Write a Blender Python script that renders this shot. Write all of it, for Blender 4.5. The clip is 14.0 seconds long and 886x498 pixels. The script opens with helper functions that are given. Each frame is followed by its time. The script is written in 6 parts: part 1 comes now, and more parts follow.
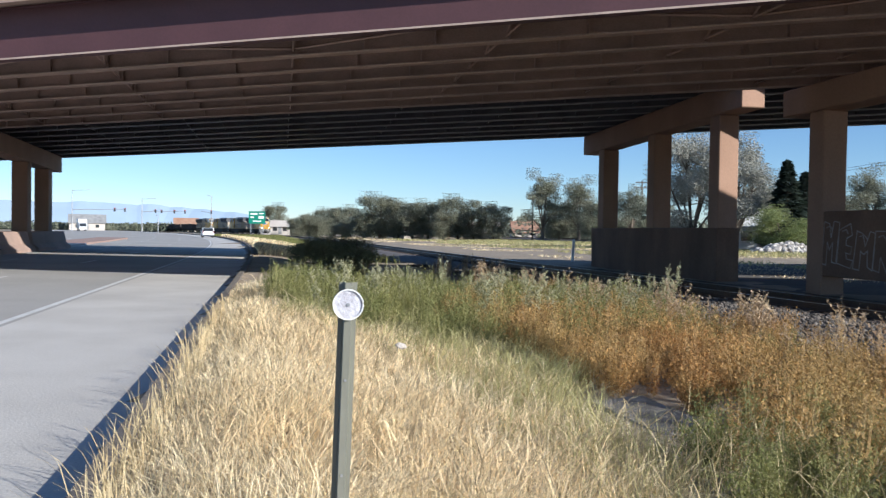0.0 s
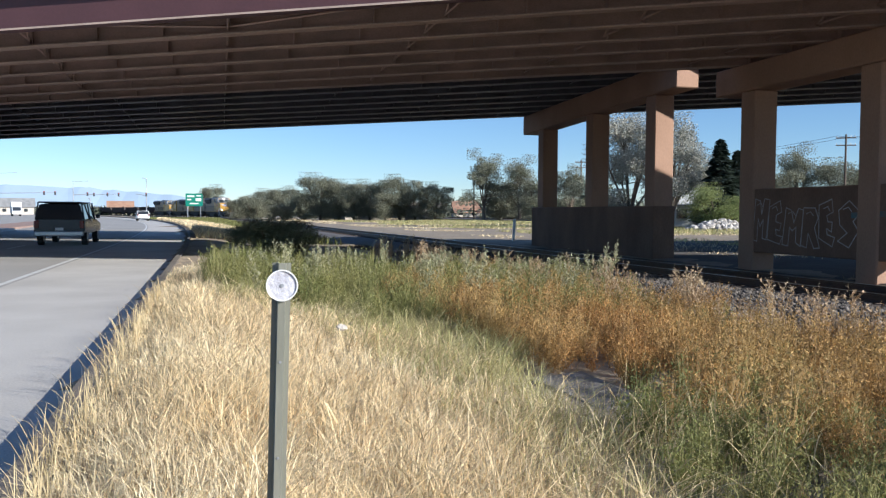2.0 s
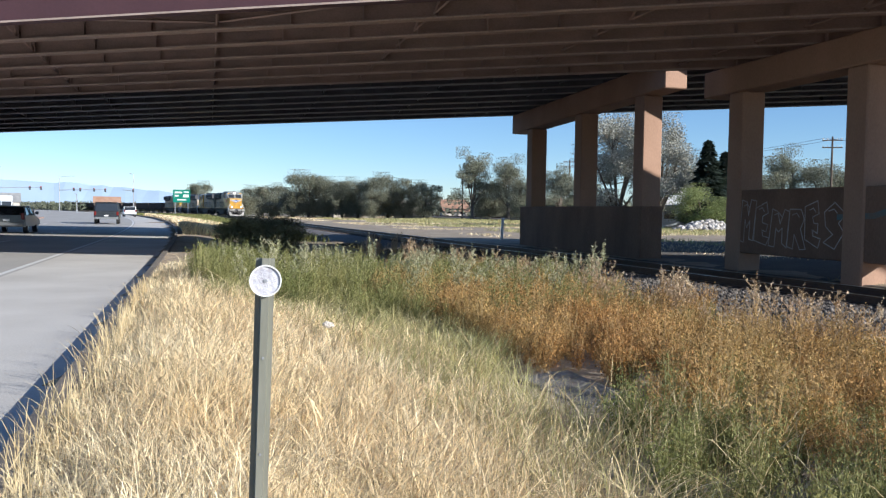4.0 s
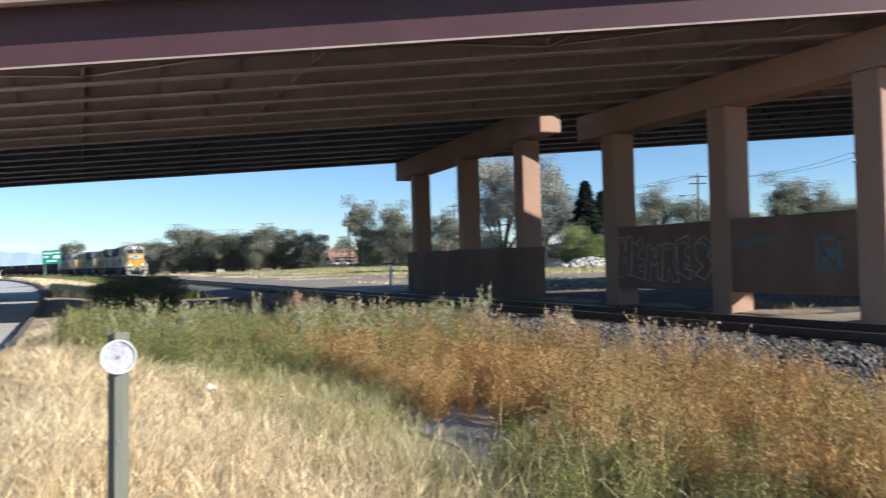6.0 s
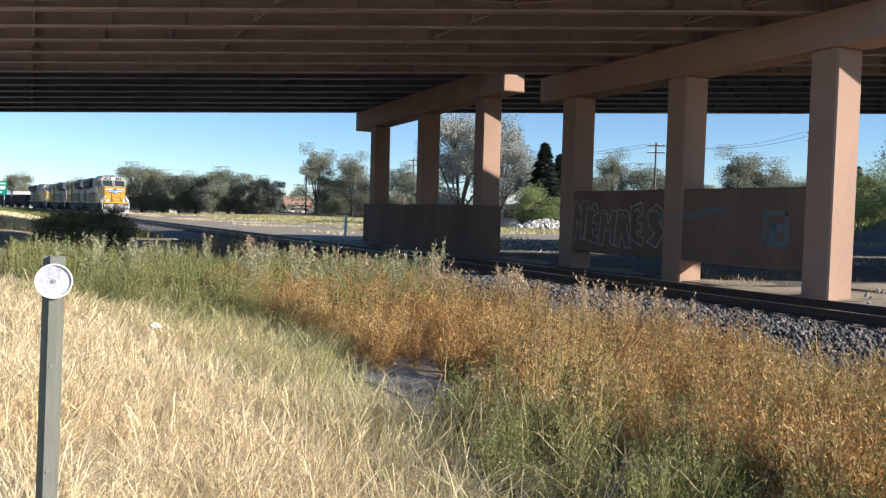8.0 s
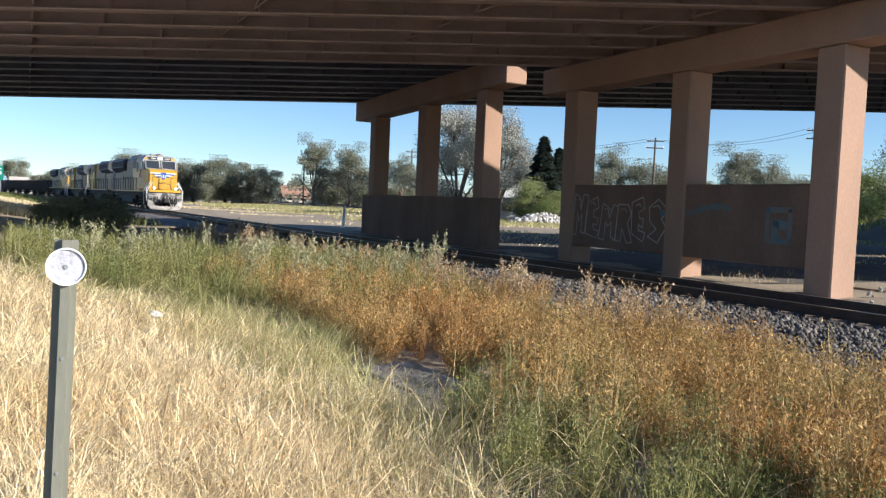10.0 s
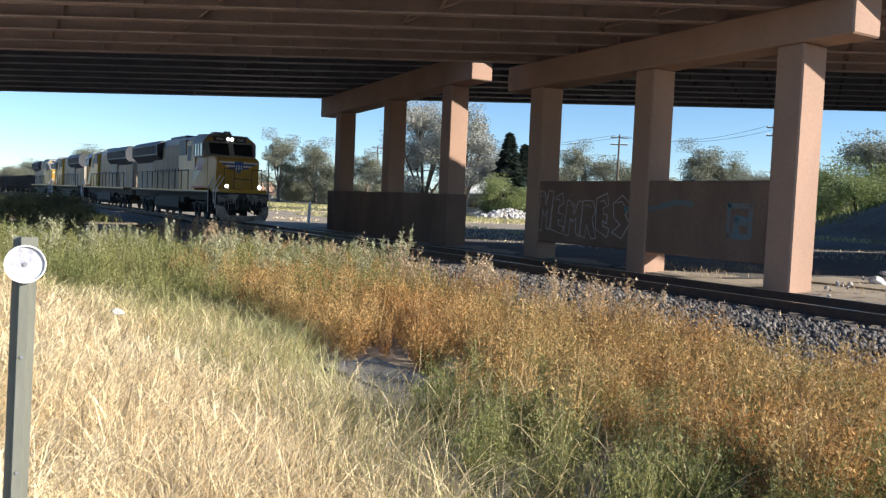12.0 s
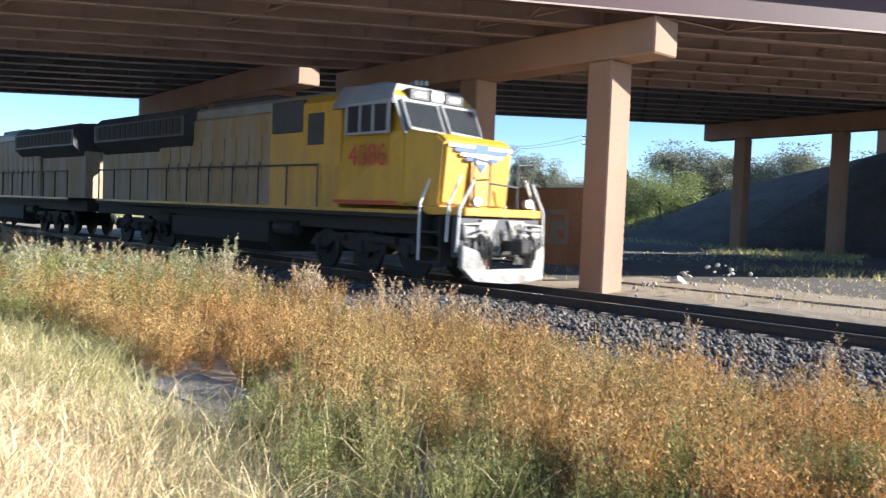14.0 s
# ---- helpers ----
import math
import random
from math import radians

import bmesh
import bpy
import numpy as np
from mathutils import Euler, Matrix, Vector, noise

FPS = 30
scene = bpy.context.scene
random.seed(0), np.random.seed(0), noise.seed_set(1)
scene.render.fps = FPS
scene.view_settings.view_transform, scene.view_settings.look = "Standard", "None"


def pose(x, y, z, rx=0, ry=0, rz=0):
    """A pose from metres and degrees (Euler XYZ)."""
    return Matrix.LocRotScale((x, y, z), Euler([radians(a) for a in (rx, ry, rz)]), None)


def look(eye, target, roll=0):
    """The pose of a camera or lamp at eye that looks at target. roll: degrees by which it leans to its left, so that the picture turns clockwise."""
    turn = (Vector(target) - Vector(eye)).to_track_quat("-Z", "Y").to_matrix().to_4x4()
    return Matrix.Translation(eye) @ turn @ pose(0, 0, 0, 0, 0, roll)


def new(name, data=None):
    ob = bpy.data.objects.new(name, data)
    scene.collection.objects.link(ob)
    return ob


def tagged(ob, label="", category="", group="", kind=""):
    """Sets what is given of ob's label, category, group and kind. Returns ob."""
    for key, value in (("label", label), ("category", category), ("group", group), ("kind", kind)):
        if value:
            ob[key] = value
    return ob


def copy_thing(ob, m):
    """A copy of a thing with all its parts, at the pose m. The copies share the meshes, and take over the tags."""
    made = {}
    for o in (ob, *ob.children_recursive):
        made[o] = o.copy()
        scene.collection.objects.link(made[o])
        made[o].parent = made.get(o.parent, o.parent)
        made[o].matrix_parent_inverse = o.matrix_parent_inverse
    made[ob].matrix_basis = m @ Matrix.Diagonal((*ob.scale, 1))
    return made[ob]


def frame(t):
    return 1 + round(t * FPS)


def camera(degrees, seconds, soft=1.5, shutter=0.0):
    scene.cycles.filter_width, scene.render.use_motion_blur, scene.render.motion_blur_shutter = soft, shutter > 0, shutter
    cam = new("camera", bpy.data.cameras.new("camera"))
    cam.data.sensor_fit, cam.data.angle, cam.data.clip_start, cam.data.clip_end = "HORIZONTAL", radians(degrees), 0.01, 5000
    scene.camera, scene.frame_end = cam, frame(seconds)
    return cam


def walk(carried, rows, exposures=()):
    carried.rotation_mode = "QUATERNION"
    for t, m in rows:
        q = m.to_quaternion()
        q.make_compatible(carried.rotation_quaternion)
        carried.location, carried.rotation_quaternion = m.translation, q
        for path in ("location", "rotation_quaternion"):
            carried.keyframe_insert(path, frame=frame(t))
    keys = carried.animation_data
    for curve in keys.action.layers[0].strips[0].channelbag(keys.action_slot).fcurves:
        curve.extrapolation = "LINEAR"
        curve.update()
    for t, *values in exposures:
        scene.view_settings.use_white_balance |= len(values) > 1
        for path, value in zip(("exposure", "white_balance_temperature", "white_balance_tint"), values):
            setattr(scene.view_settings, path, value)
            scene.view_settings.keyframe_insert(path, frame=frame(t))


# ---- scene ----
# camera: seconds, x, y, z, yaw, pitch, roll
cam = camera(57.0, 14.0, soft=1.25, shutter=0.3)
PATH = [
    (0.0, -0.035, -0.040, 1.512, 4.04, -1.22, -0.88),
    (0.5, -0.029, -0.031, 1.509, 1.61, -1.95, -0.56),
    (1.0, -0.027, -0.025, 1.505, 1.11, -2.28, -0.67),
    (1.5, -0.025, -0.028, 1.506, 0.72, -2.85, -0.57),
    (2.0, -0.017, -0.031, 1.507, -0.05, -2.54, -0.33),
    (2.5, -0.014, -0.023, 1.505, -0.39, -2.37, -0.42),
    (3.0, -0.011, -0.026, 1.504, -0.62, -2.39, -0.68),
    (5.5, 0.002, 0.012, 1.498, -1.92, -2.98, -0.41),
    (6.0, 0.047, 0.027, 1.531, -8.69, 0.55, 1.81),
    (6.5, 0.064, 0.022, 1.511, -15.88, -1.06, 3.73),
    (7.0, 0.084, 0.022, 1.510, -11.51, -2.07, 1.73),
    (7.5, 0.066, 0.025, 1.504, -7.72, -1.96, -0.36),
    (8.0, 0.069, 0.027, 1.502, -11.72, -2.60, -1.50),
    (10.5, -0.014, 0.214, 1.483, -11.89, -3.26, -2.45),
    (11.0, -0.006, 0.191, 1.486, -12.36, -3.47, -2.14),
    (11.5, -0.003, 0.186, 1.486, -13.19, -3.47, -2.12),
    (12.0, -0.003, 0.177, 1.486, -14.30, -3.31, -2.38),
    (12.5, 0.002, 0.177, 1.483, -16.71, -3.58, -2.85),
    (13.0, 0.016, 0.157, 1.508, -19.73, -3.75, -2.51),
    (13.5, -0.003, 0.131, 1.535, -22.20, -2.80, -2.34),
    (14.0, 0.034, 0.110, 1.542, -26.14, -2.52, -2.26),
]

EXPOSURES = [(t, e + 0.12, k, 10) for t, e, k in ((0.0, 0.5, 5800), (3.0, 0.55, 5850), (5.5, 0.6, 5850), (6.0, 0.68, 5950), (6.5, 1.05, 5950), (7.0, 0.9, 6000), (7.5, 0.75, 6050),
                                            (8.0, 0.75, 6050), (11.0, 0.8, 6150), (12.5, 0.97, 6150), (13.0, 1.08, 6150), (13.5, 1.24, 6050), (14.0, 1.36, 6000))]
walk(cam, [(t, pose(x, y, z, 90 + p, r, w)) for t, x, y, z, w, p, r in PATH], EXPOSURES)

# ---------------------------------------------------------------- light
SUN_AZ, SUN_EL = radians(-30), radians(21)   # angle from +x, height
sun_way = Vector((math.cos(SUN_AZ) * math.cos(SUN_EL), math.sin(SUN_AZ) * math.cos(SUN_EL), math.sin(SUN_EL)))
sun_data = bpy.data.lights.new("sun", "SUN")
sun_data.energy, sun_data.angle, sun_data.color = 5.0, radians(0.6), (1.0, 0.92, 0.80)
sun_ob = new("sun", sun_data)
sun_ob.matrix_world = look(sun_way * 100, (0, 0, 0))
world = bpy.data.worlds.new("world")
scene.world = world
world.use_nodes = True
wt = world.node_tree
sky = wt.nodes.new("ShaderNodeTexSky")
sky.sky_type, sky.sun_disc = "NISHITA", False
sky.sun_elevation, sky.sun_rotation = SUN_EL, radians(90) - SUN_AZ
sky.air_density, sky.dust_density, sky.ozone_density = 1.0, 0.12, 4.0
sky.altitude = 1500
wt.links.new(sky.outputs[0], wt.nodes["Background"].inputs[0])
wt.nodes["Background"].inputs[1].default_value = 0.086


# ---------------------------------------------------------------- materials
def material(name, colour, rough=0.8, metal=0.0, spots=None, scale=1.0, amount=0.5, grain=0.15, grain_scale=30.0,
             bump=0.2, per_piece=0.0, stretch=(1, 1, 1), island=False):
    """Colour with large stains (spots) and fine grain, a relief, and a change from piece to piece."""
    m = bpy.data.materials.new(name)
    m.use_nodes = True
    nt = m.node_tree
    b = nt.nodes["Principled BSDF"]
    b.inputs["Roughness"].default_value, b.inputs["Metallic"].default_value = rough, metal
    tc = nt.nodes.new("ShaderNodeTexCoord")
    mp = nt.nodes.new("ShaderNodeMapping")
    mp.inputs["Scale"].default_value = stretch
    nt.links.new(tc.outputs["Object"], mp.inputs[0])
    big = nt.nodes.new("ShaderNodeTexNoise")
    big.inputs["Scale"].default_value, big.inputs["Detail"].default_value = scale, 6
    nt.links.new(mp.outputs[0], big.inputs["Vector"])
    ramp = nt.nodes.new("ShaderNodeValToRGB")
    ramp.color_ramp.elements[0].position, ramp.color_ramp.elements[1].position = 0.35, 0.7
    ramp.color_ramp.elements[0].color = (*colour, 1)
    other = spots or tuple(c * 0.7 for c in colour)
    ramp.color_ramp.elements[1].color = (*[c + (o - c) * amount for c, o in zip(colour, other)], 1)
    nt.links.new(big.outputs["Fac"], ramp.inputs[0])
    fine = nt.nodes.new("ShaderNodeTexNoise")
    fine.inputs["Scale"].default_value, fine.inputs["Detail"].default_value = grain_scale, 4
    nt.links.new(mp.outputs[0], fine.inputs["Vector"])
    mr = nt.nodes.new("ShaderNodeMapRange")
    mr.inputs["From Min"].default_value, mr.inputs["From Max"].default_value = 0.3, 0.7
    mr.inputs["To Min"].default_value, mr.inputs["To Max"].default_value = 1 - grain, 1 + grain
    nt.links.new(fine.outputs["Fac"], mr.inputs["Value"])
    value = mr.outputs[0]
    if per_piece:
        src = nt.nodes.new("ShaderNodeNewGeometry") if island else nt.nodes.new("ShaderNodeObjectInfo")
        pr = nt.nodes.new("ShaderNodeMapRange")
        pr.inputs["To Min"].default_value, pr.inputs["To Max"].default_value = 1 - per_piece, 1 + per_piece
        nt.links.new(src.outputs["Random Per Island" if island else "Random"], pr.inputs["Value"])
        mul = nt.nodes.new("ShaderNodeMath")
        mul.operation = "MULTIPLY"
        nt.links.new(value, mul.inputs[0])
        nt.links.new(pr.outputs[0], mul.inputs[1])
        value = mul.outputs[0]
    sc = nt.nodes.new("ShaderNodeVectorMath")
    sc.operation = "SCALE"
    nt.links.new(ramp.outputs[0], sc.inputs[0])
    nt.links.new(value, sc.inputs["Scale"])
    nt.links.new(sc.outputs[0], b.inputs["Base Color"])
    if bump:
        bp = nt.nodes.new("ShaderNodeBump")
        bp.inputs["Strength"].default_value, bp.inputs["Distance"].default_value = bump, 0.02
        nt.links.new(fine.outputs["Fac"], bp.inputs["Height"])
        nt.links.new(bp.outputs[0], b.inputs["Normal"])
    return m


def leafy(name, colour, spots, scale=3.0, through_light=0.35, per_piece=0.25):
    """Thin leaves and blades: light also passes through them."""
    m = material(name, colour, 0.7, 0, spots, scale, 1.0, 0.1, 40, 0, per_piece, island=True)
    nt = m.node_tree
    b = nt.nodes["Principled BSDF"]
    tr = nt.nodes.new("ShaderNodeBsdfTranslucent")
    mix = nt.nodes.new("ShaderNodeMixShader")
    mix.inputs[0].default_value = through_light
    col = b.inputs["Base Color"].links[0].from_socket
    nt.links.new(col, tr.inputs["Color"])
    nt.links.new(b.outputs[0], mix.inputs[1])
    nt.links.new(tr.outputs[0], mix.inputs[2])
    nt.links.new(mix.outputs[0], nt.nodes["Material Output"].inputs["Surface"])
    return m


def glow(name, colour, strength):
    m = bpy.data.materials.new(name)
    m.use_nodes = True
    b = m.node_tree.nodes["Principled BSDF"]
    b.inputs["Base Color"].default_value = (*colour, 1)
    b.inputs["Emission Color"].default_value = (*colour, 1)
    b.inputs["Emission Strength"].default_value = strength
    return m


CONCRETE = material("pier_concrete", (0.39, 0.242, 0.168), 0.85, 0, (0.30, 0.185, 0.125), 0.7, 0.8, 0.08, 25, 0.25, stretch=(1, 1, 0.5))
STEEL = material("weathered_girder_paint", (0.37, 0.25, 0.205), 0.6, 0, (0.25, 0.18, 0.15), 0.9, 0.9, 0.12, 18, 0.15, stretch=(1, 1, 2))
FASCIA = material("fascia_paint", (0.10, 0.045, 0.05), 0.6, 0, (0.075, 0.035, 0.04), 0.6, 0.8, 0.06, 14, 0.08)
GRIMY = material("stained_wall_concrete", (0.22, 0.135, 0.093), 0.9, 0, (0.15, 0.092, 0.064), 0.9, 0.9, 0.12, 22, 0.3, stretch=(1, 1, 0.4))
STEEL_FAR = material("blue_grey_girder_paint", (0.115, 0.118, 0.14), 0.5, 0, (0.075, 0.075, 0.09), 0.9, 0.9, 0.1, 18, 0.12, stretch=(1, 1, 2))
# flange edges of both decks: the light they catch is in these pale colours
LIT_FLANGE = material("lit_flange_edge", (0.52, 0.40, 0.33), 0.7, 0, (0.36, 0.27, 0.22), 1.2, 0.9, 0.1, 20, 0.1)
LIT_FLANGE_FAR = material("lit_grey_flange_edge", (0.40, 0.385, 0.38), 0.7, 0, (0.24, 0.23, 0.23), 1.2, 0.9, 0.1, 20, 0.1)
# soil under the bridge, with its deep shade put into the colour
SHADED_GROUND = material("shade_darkened_ground", (0.085, 0.075, 0.066), 0.95, 0, (0.13, 0.115, 0.10), 0.7, 0.9, 0.3, 12, 0.6)
SLAB = material("deck_concrete", (0.28, 0.20, 0.16), 0.9, 0, (0.18, 0.13, 0.105), 0.8, 0.9, 0.15, 12, 0.3)
EDGE_CONCRETE = material("edge_concrete", (0.42, 0.29, 0.23), 0.9, 0, (0.3, 0.22, 0.18), 0.8, 0.9, 0.1, 20, 0.2)
ASPHALT = material("asphalt", (0.42, 0.40, 0.37), 0.9, 0, (0.33, 0.315, 0.29), 0.25, 0.9, 0.14, 60, 0.3)
SHOULDER = material("shoulder_concrete", (0.60, 0.57, 0.52), 0.9, 0, (0.48, 0.45, 0.405), 0.5, 0.9, 0.1, 45, 0.25)
KERB = material("kerb_concrete", (0.23, 0.195, 0.16), 0.9, 0, (0.15, 0.128, 0.105), 1.5, 0.9, 0.15, 30, 0.4)
PAINT = material("road_paint", (0.72, 0.72, 0.70), 0.7, 0, (0.5, 0.5, 0.48), 3, 0.8, 0.1, 50, 0.1)
SOIL = material("dry_soil", (0.35, 0.285, 0.21), 0.95, 0, (0.25, 0.20, 0.14), 0.6, 1.0, 0.25, 14, 0.6)
BALLAST = material("ballast_bed", (0.115, 0.102, 0.092), 0.95, 0, (0.2, 0.18, 0.17), 6, 0.8, 0.5, 20, 1.0)
STONE = material("ballast_stone", (0.175, 0.152, 0.13), 0.9, 0, (0.05, 0.045, 0.04), 9, 0.8, 0.2, 40, 0.3, per_piece=0.75, island=True)
RAIL = material("rail_steel", (0.07, 0.05, 0.04), 0.6, 0.4, (0.12, 0.07, 0.045), 4, 0.8, 0.15, 30, 0.2)
RAIL_TOP = material("rail_polished", (0.55, 0.54, 0.52), 0.3, 1.0, (0.4, 0.38, 0.36), 3, 0.7, 0.05, 40, 0)
TIE = material("tie_timber", (0.075, 0.055, 0.042), 0.95, 0, (0.12, 0.095, 0.08), 3, 0.8, 0.3, 25, 0.6, per_piece=0.3, stretch=(1, 6, 6))


# ---------------------------------------------------------------- mesh helpers
def bake(name, bm, mat, smooth=False):
    me = bpy.data.meshes.new(name)
    bm.normal_update()
    bm.to_mesh(me)
    bm.free()
    for m in (mat if isinstance(mat, (list, tuple)) else [mat]):
        me.materials.append(m)
    if smooth:
        for p in me.polygons:
            p.use_smooth = True
    return me


def thing(name, bm=None, mat=None, m=None, label="", category="", group="", kind="", smooth=False):
    ob = new(name, bake(name, bm, mat, smooth) if bm else None)
    if m is not None:
        ob.matrix_world = m
    return tagged(ob, label, category, group, kind)


def part(name, bm, mat, parent, label="", smooth=False, m=None):
    ob = new(name, bm if isinstance(bm, bpy.types.Mesh) else bake(name, bm, mat, smooth))
    ob.parent = parent
    if m is not None:
        ob.matrix_local = m
    if label:
        ob["label"] = label
    return ob


def box(bm, x0, x1, y0, y1, z0, z1, bevel=0.0, m=None, mi=0):
    c = Matrix.Translation(((x0 + x1) / 2, (y0 + y1) / 2, (z0 + z1) / 2)) @ Matrix.Diagonal((abs(x1 - x0), abs(y1 - y0), abs(z1 - z0), 1))
    got = bmesh.ops.create_cube(bm, size=1, matrix=(m @ c) if m is not None else c)
    fs = {f for v in got["verts"] for f in v.link_faces}
    for f in fs:
        f.material_index = mi
    if bevel:
        es = {e for v in got["verts"] for e in v.link_edges}
        bmesh.ops.bevel(bm, geom=list(es), offset=bevel, segments=1, affect="EDGES")
    return got["verts"]


def rod(bm, a, b, r, r2=None, n=8, cap=True, mi=0):
    a, b = Vector(a), Vector(b)
    d = b - a
    m = Matrix.Translation((a + b) / 2) @ d.to_track_quat("Z", "Y").to_matrix().to_4x4()
    got = bmesh.ops.create_cone(bm, cap_ends=cap, segments=n, radius1=r, radius2=r if r2 is None else r2, depth=d.length, matrix=m)
    for f in {f for v in got["verts"] for f in v.link_faces}:
        f.material_index = mi
    return got["verts"]


def prism(bm, outline, y0, y1, axis="y", m=None, mi=0):
    """An outline in two axes, drawn out along the third."""
    def at(p, q):
        v = {"y": (p[0], q, p[1]), "x": (q, p[0], p[1]), "z": (p[0], p[1], q)}[axis]
        return (m @ Vector(v)) if m is not None else v
    lo = [bm.verts.new(at(p, y0)) for p in outline]
    hi = [bm.verts.new(at(p, y1)) for p in outline]
    n = len(outline)
    fs = [bm.faces.new(lo), bm.faces.new(list(reversed(hi)))]
    for i in range(n):
        fs.append(bm.faces.new((lo[i], hi[i], hi[(i + 1) % n], lo[(i + 1) % n])))
    for f in fs:
        f.material_index = mi
    bmesh.ops.recalc_face_normals(bm, faces=fs)
    return lo + hi


def bm_new():
    return bmesh.new()


def box_part(name, parent, mat, *dims, bevel=0.0, label=""):
    bm = bm_new()
    box(bm, *dims, bevel=bevel)
    return part(name, bm, mat, parent, label)


# ---------------------------------------------------------------- plan
KERB_X0, KERB_Y0, KERB_SLOPE = -2.29, 4.27, -0.284


def kerb_x(y):
    """The kerb's line: straight under the bridge, bending to the left far away."""
    far = max(0.0, y - 30.0)
    return KERB_X0 + KERB_SLOPE * (y - KERB_Y0) - 0.0008 * far * far if y < 330 else kerb_x(329.9) - 0.76 * (y - 329.9)


TRACK = Vector((9.3, 15.75, 0.0))                 # a point of the track's centre line
TRACK_WAY = Vector((0.309, -0.951, 0.0)).normalized()
TRACK_SIDE = Vector((-TRACK_WAY.y, TRACK_WAY.x, 0))   # to the far side of the track
RAIL_Z = -0.02


def track_off(x, y):
    return (Vector((x, y, 0)) - TRACK).dot(TRACK_SIDE)


def smooth(a, b, v):
    v = min(1, max(0, (v - a) / (b - a)))
    return v * v * (3 - 2 * v)


def ground_z(x, y):
    """Height of the ground: kerb level beside the road, a shallow ditch, the track bed, and flat land beyond."""
    k = x - kerb_x(y)
    if k < -60 - 0.2 * abs(y):
        return -0.1
    z = -0.09
    if k > 0:
        ditch = smooth(0.8, 3.2, k)
        z = 0.13 - 0.23 * ditch
        near = 1 - smooth(20, 40, abs(y - 5))
        o = track_off(x, y)
        z -= 0.12 * near * math.exp(-((o + 7.2) / 1.5) ** 2)
        z = z + (-0.48 - z) * smooth(-5.4, -4.0, o)
        z = z + (-0.33 - z) * smooth(3.4, 5.0, o)
        if o > 12:
            z += 0.25 * smooth(12, 40, o)
    else:
        z = -0.14
    return z + 0.03 * noise.noise((x * 0.7, y * 0.7, 0)) * (1 if k > 0.2 else 0)


# ---------------------------------------------------------------- ground and road
def grid_axis(lo, hi, fine_lo, fine_hi, step):
    v, out = fine_lo, []
    while v < fine_hi:
        out.append(v)
        v += step
    s, w, left = step, fine_lo, []
    while w > lo:
        s *= 1.35
        w -= s
        left.append(w)
    s, w = step, out[-1]
    while w < hi:
        s *= 1.35
        w += s
        out.append(w)
    return left[::-1] + out


def make_ground():
    xs, ys = grid_axis(-2500, 2500, -16, 34, 0.5), grid_axis(-800, 3500, -4, 62, 0.5)
    verts = [(x, y, ground_z(x, y)) for y in ys for x in xs]
    n = len(xs)
    faces = [(j * n + i, j * n + i + 1, (j + 1) * n + i + 1, (j + 1) * n + i) for j in range(len(ys) - 1) for i in range(n - 1)]
    me = bpy.data.meshes.new("ground")
    me.from_pydata(verts, [], faces)
    me.materials.append(SOIL)
    return tagged(new("ground", me), "dry brown soil of the verge and open land", "ground", kind="structure")


def strip(name, off0, off1, y0, y1, z, mat, label, category, step=4.0, thick=0.0, parent=None):
    """A ribbon that follows the kerb's line between two offsets from it."""
    bm = bm_new()
    ys, y = [], y0
    while y < y1:
        ys.append(y)
        y += step if y < 120 else step * 3
    ys.append(y1)
    rows = [[bm.verts.new((kerb_x(v) + off0, v, z)), bm.verts.new((kerb_x(v) + off1, v, z))] for v in ys]
    for a, b in zip(rows, rows[1:]):
        bm.faces.new((a[0], a[1], b[1], b[0]))
    if thick:
        ext = bmesh.ops.extrude_face_region(bm, geom=bm.faces[:])
        for v in [g for g in ext["geom"] if isinstance(g, bmesh.types.BMVert)]:
            v.co.z -= thick
        bmesh.ops.recalc_face_normals(bm, faces=bm.faces[:])
    if parent:
        return part(name, bm, mat, parent, label)
    return thing(name, bm, mat, None, label, category, kind="structure")


ground = make_ground()
road = strip("road", -36, -3.05, -60, 330, 0.0, ASPHALT, "grey worn asphalt highway with traffic lanes", "road", thick=0.12)
shoulder = strip("shoulder", -3.05, -0.0, -60, 330, 0.0, SHOULDER, "pale concrete shoulder beside the highway", "pavement", thick=0.12)
strip("edge_line", -3.28, -3.14, -60, 330, 0.004, PAINT, "white painted edge line", "", parent=road)
kerb = strip("kerb", 0.0, 0.15, -20, 330, 0.165, KERB, "weathered concrete kerb along the verge", "kerb", thick=0.3)

# ---------------------------------------------------------------- track
def along(s, o=0.0, z=0.0):
    bend = max(0.0, -s - 110)
    p = TRACK + TRACK_WAY * s + TRACK_SIDE * (o - 0.0009 * bend * bend)
    return Vector((p.x, p.y, z))


TRACK_M = Matrix(((TRACK_WAY.x, TRACK_SIDE.x, 0, TRACK.x), (TRACK_WAY.y, TRACK_SIDE.y, 0, TRACK.y), (0, 0, 1, 0), (0, 0, 0, 1)))


def sweep(bm, outline, s0=-330.0, s1=60.0):
    """An outline of (offset, height) drawn out along the track, far bend included."""
    stops = [s0 + (-110 - s0) * i / 22 for i in range(22)] + [-110.0, s1] if s0 < -110 else [s0, s1]
    rings = [[bm.verts.new(along(s, o, z)) for o, z in outline] for s in stops]
    n = len(outline)
    fs = [bm.faces.new(rings[0]), bm.faces.new(rings[-1][::-1])]
    for a, b in zip(rings, rings[1:]):
        for i in range(n):
            fs.append(bm.faces.new((a[i], a[(i + 1) % n], b[(i + 1) % n], b[i])))
    bmesh.ops.recalc_face_normals(bm, faces=fs)


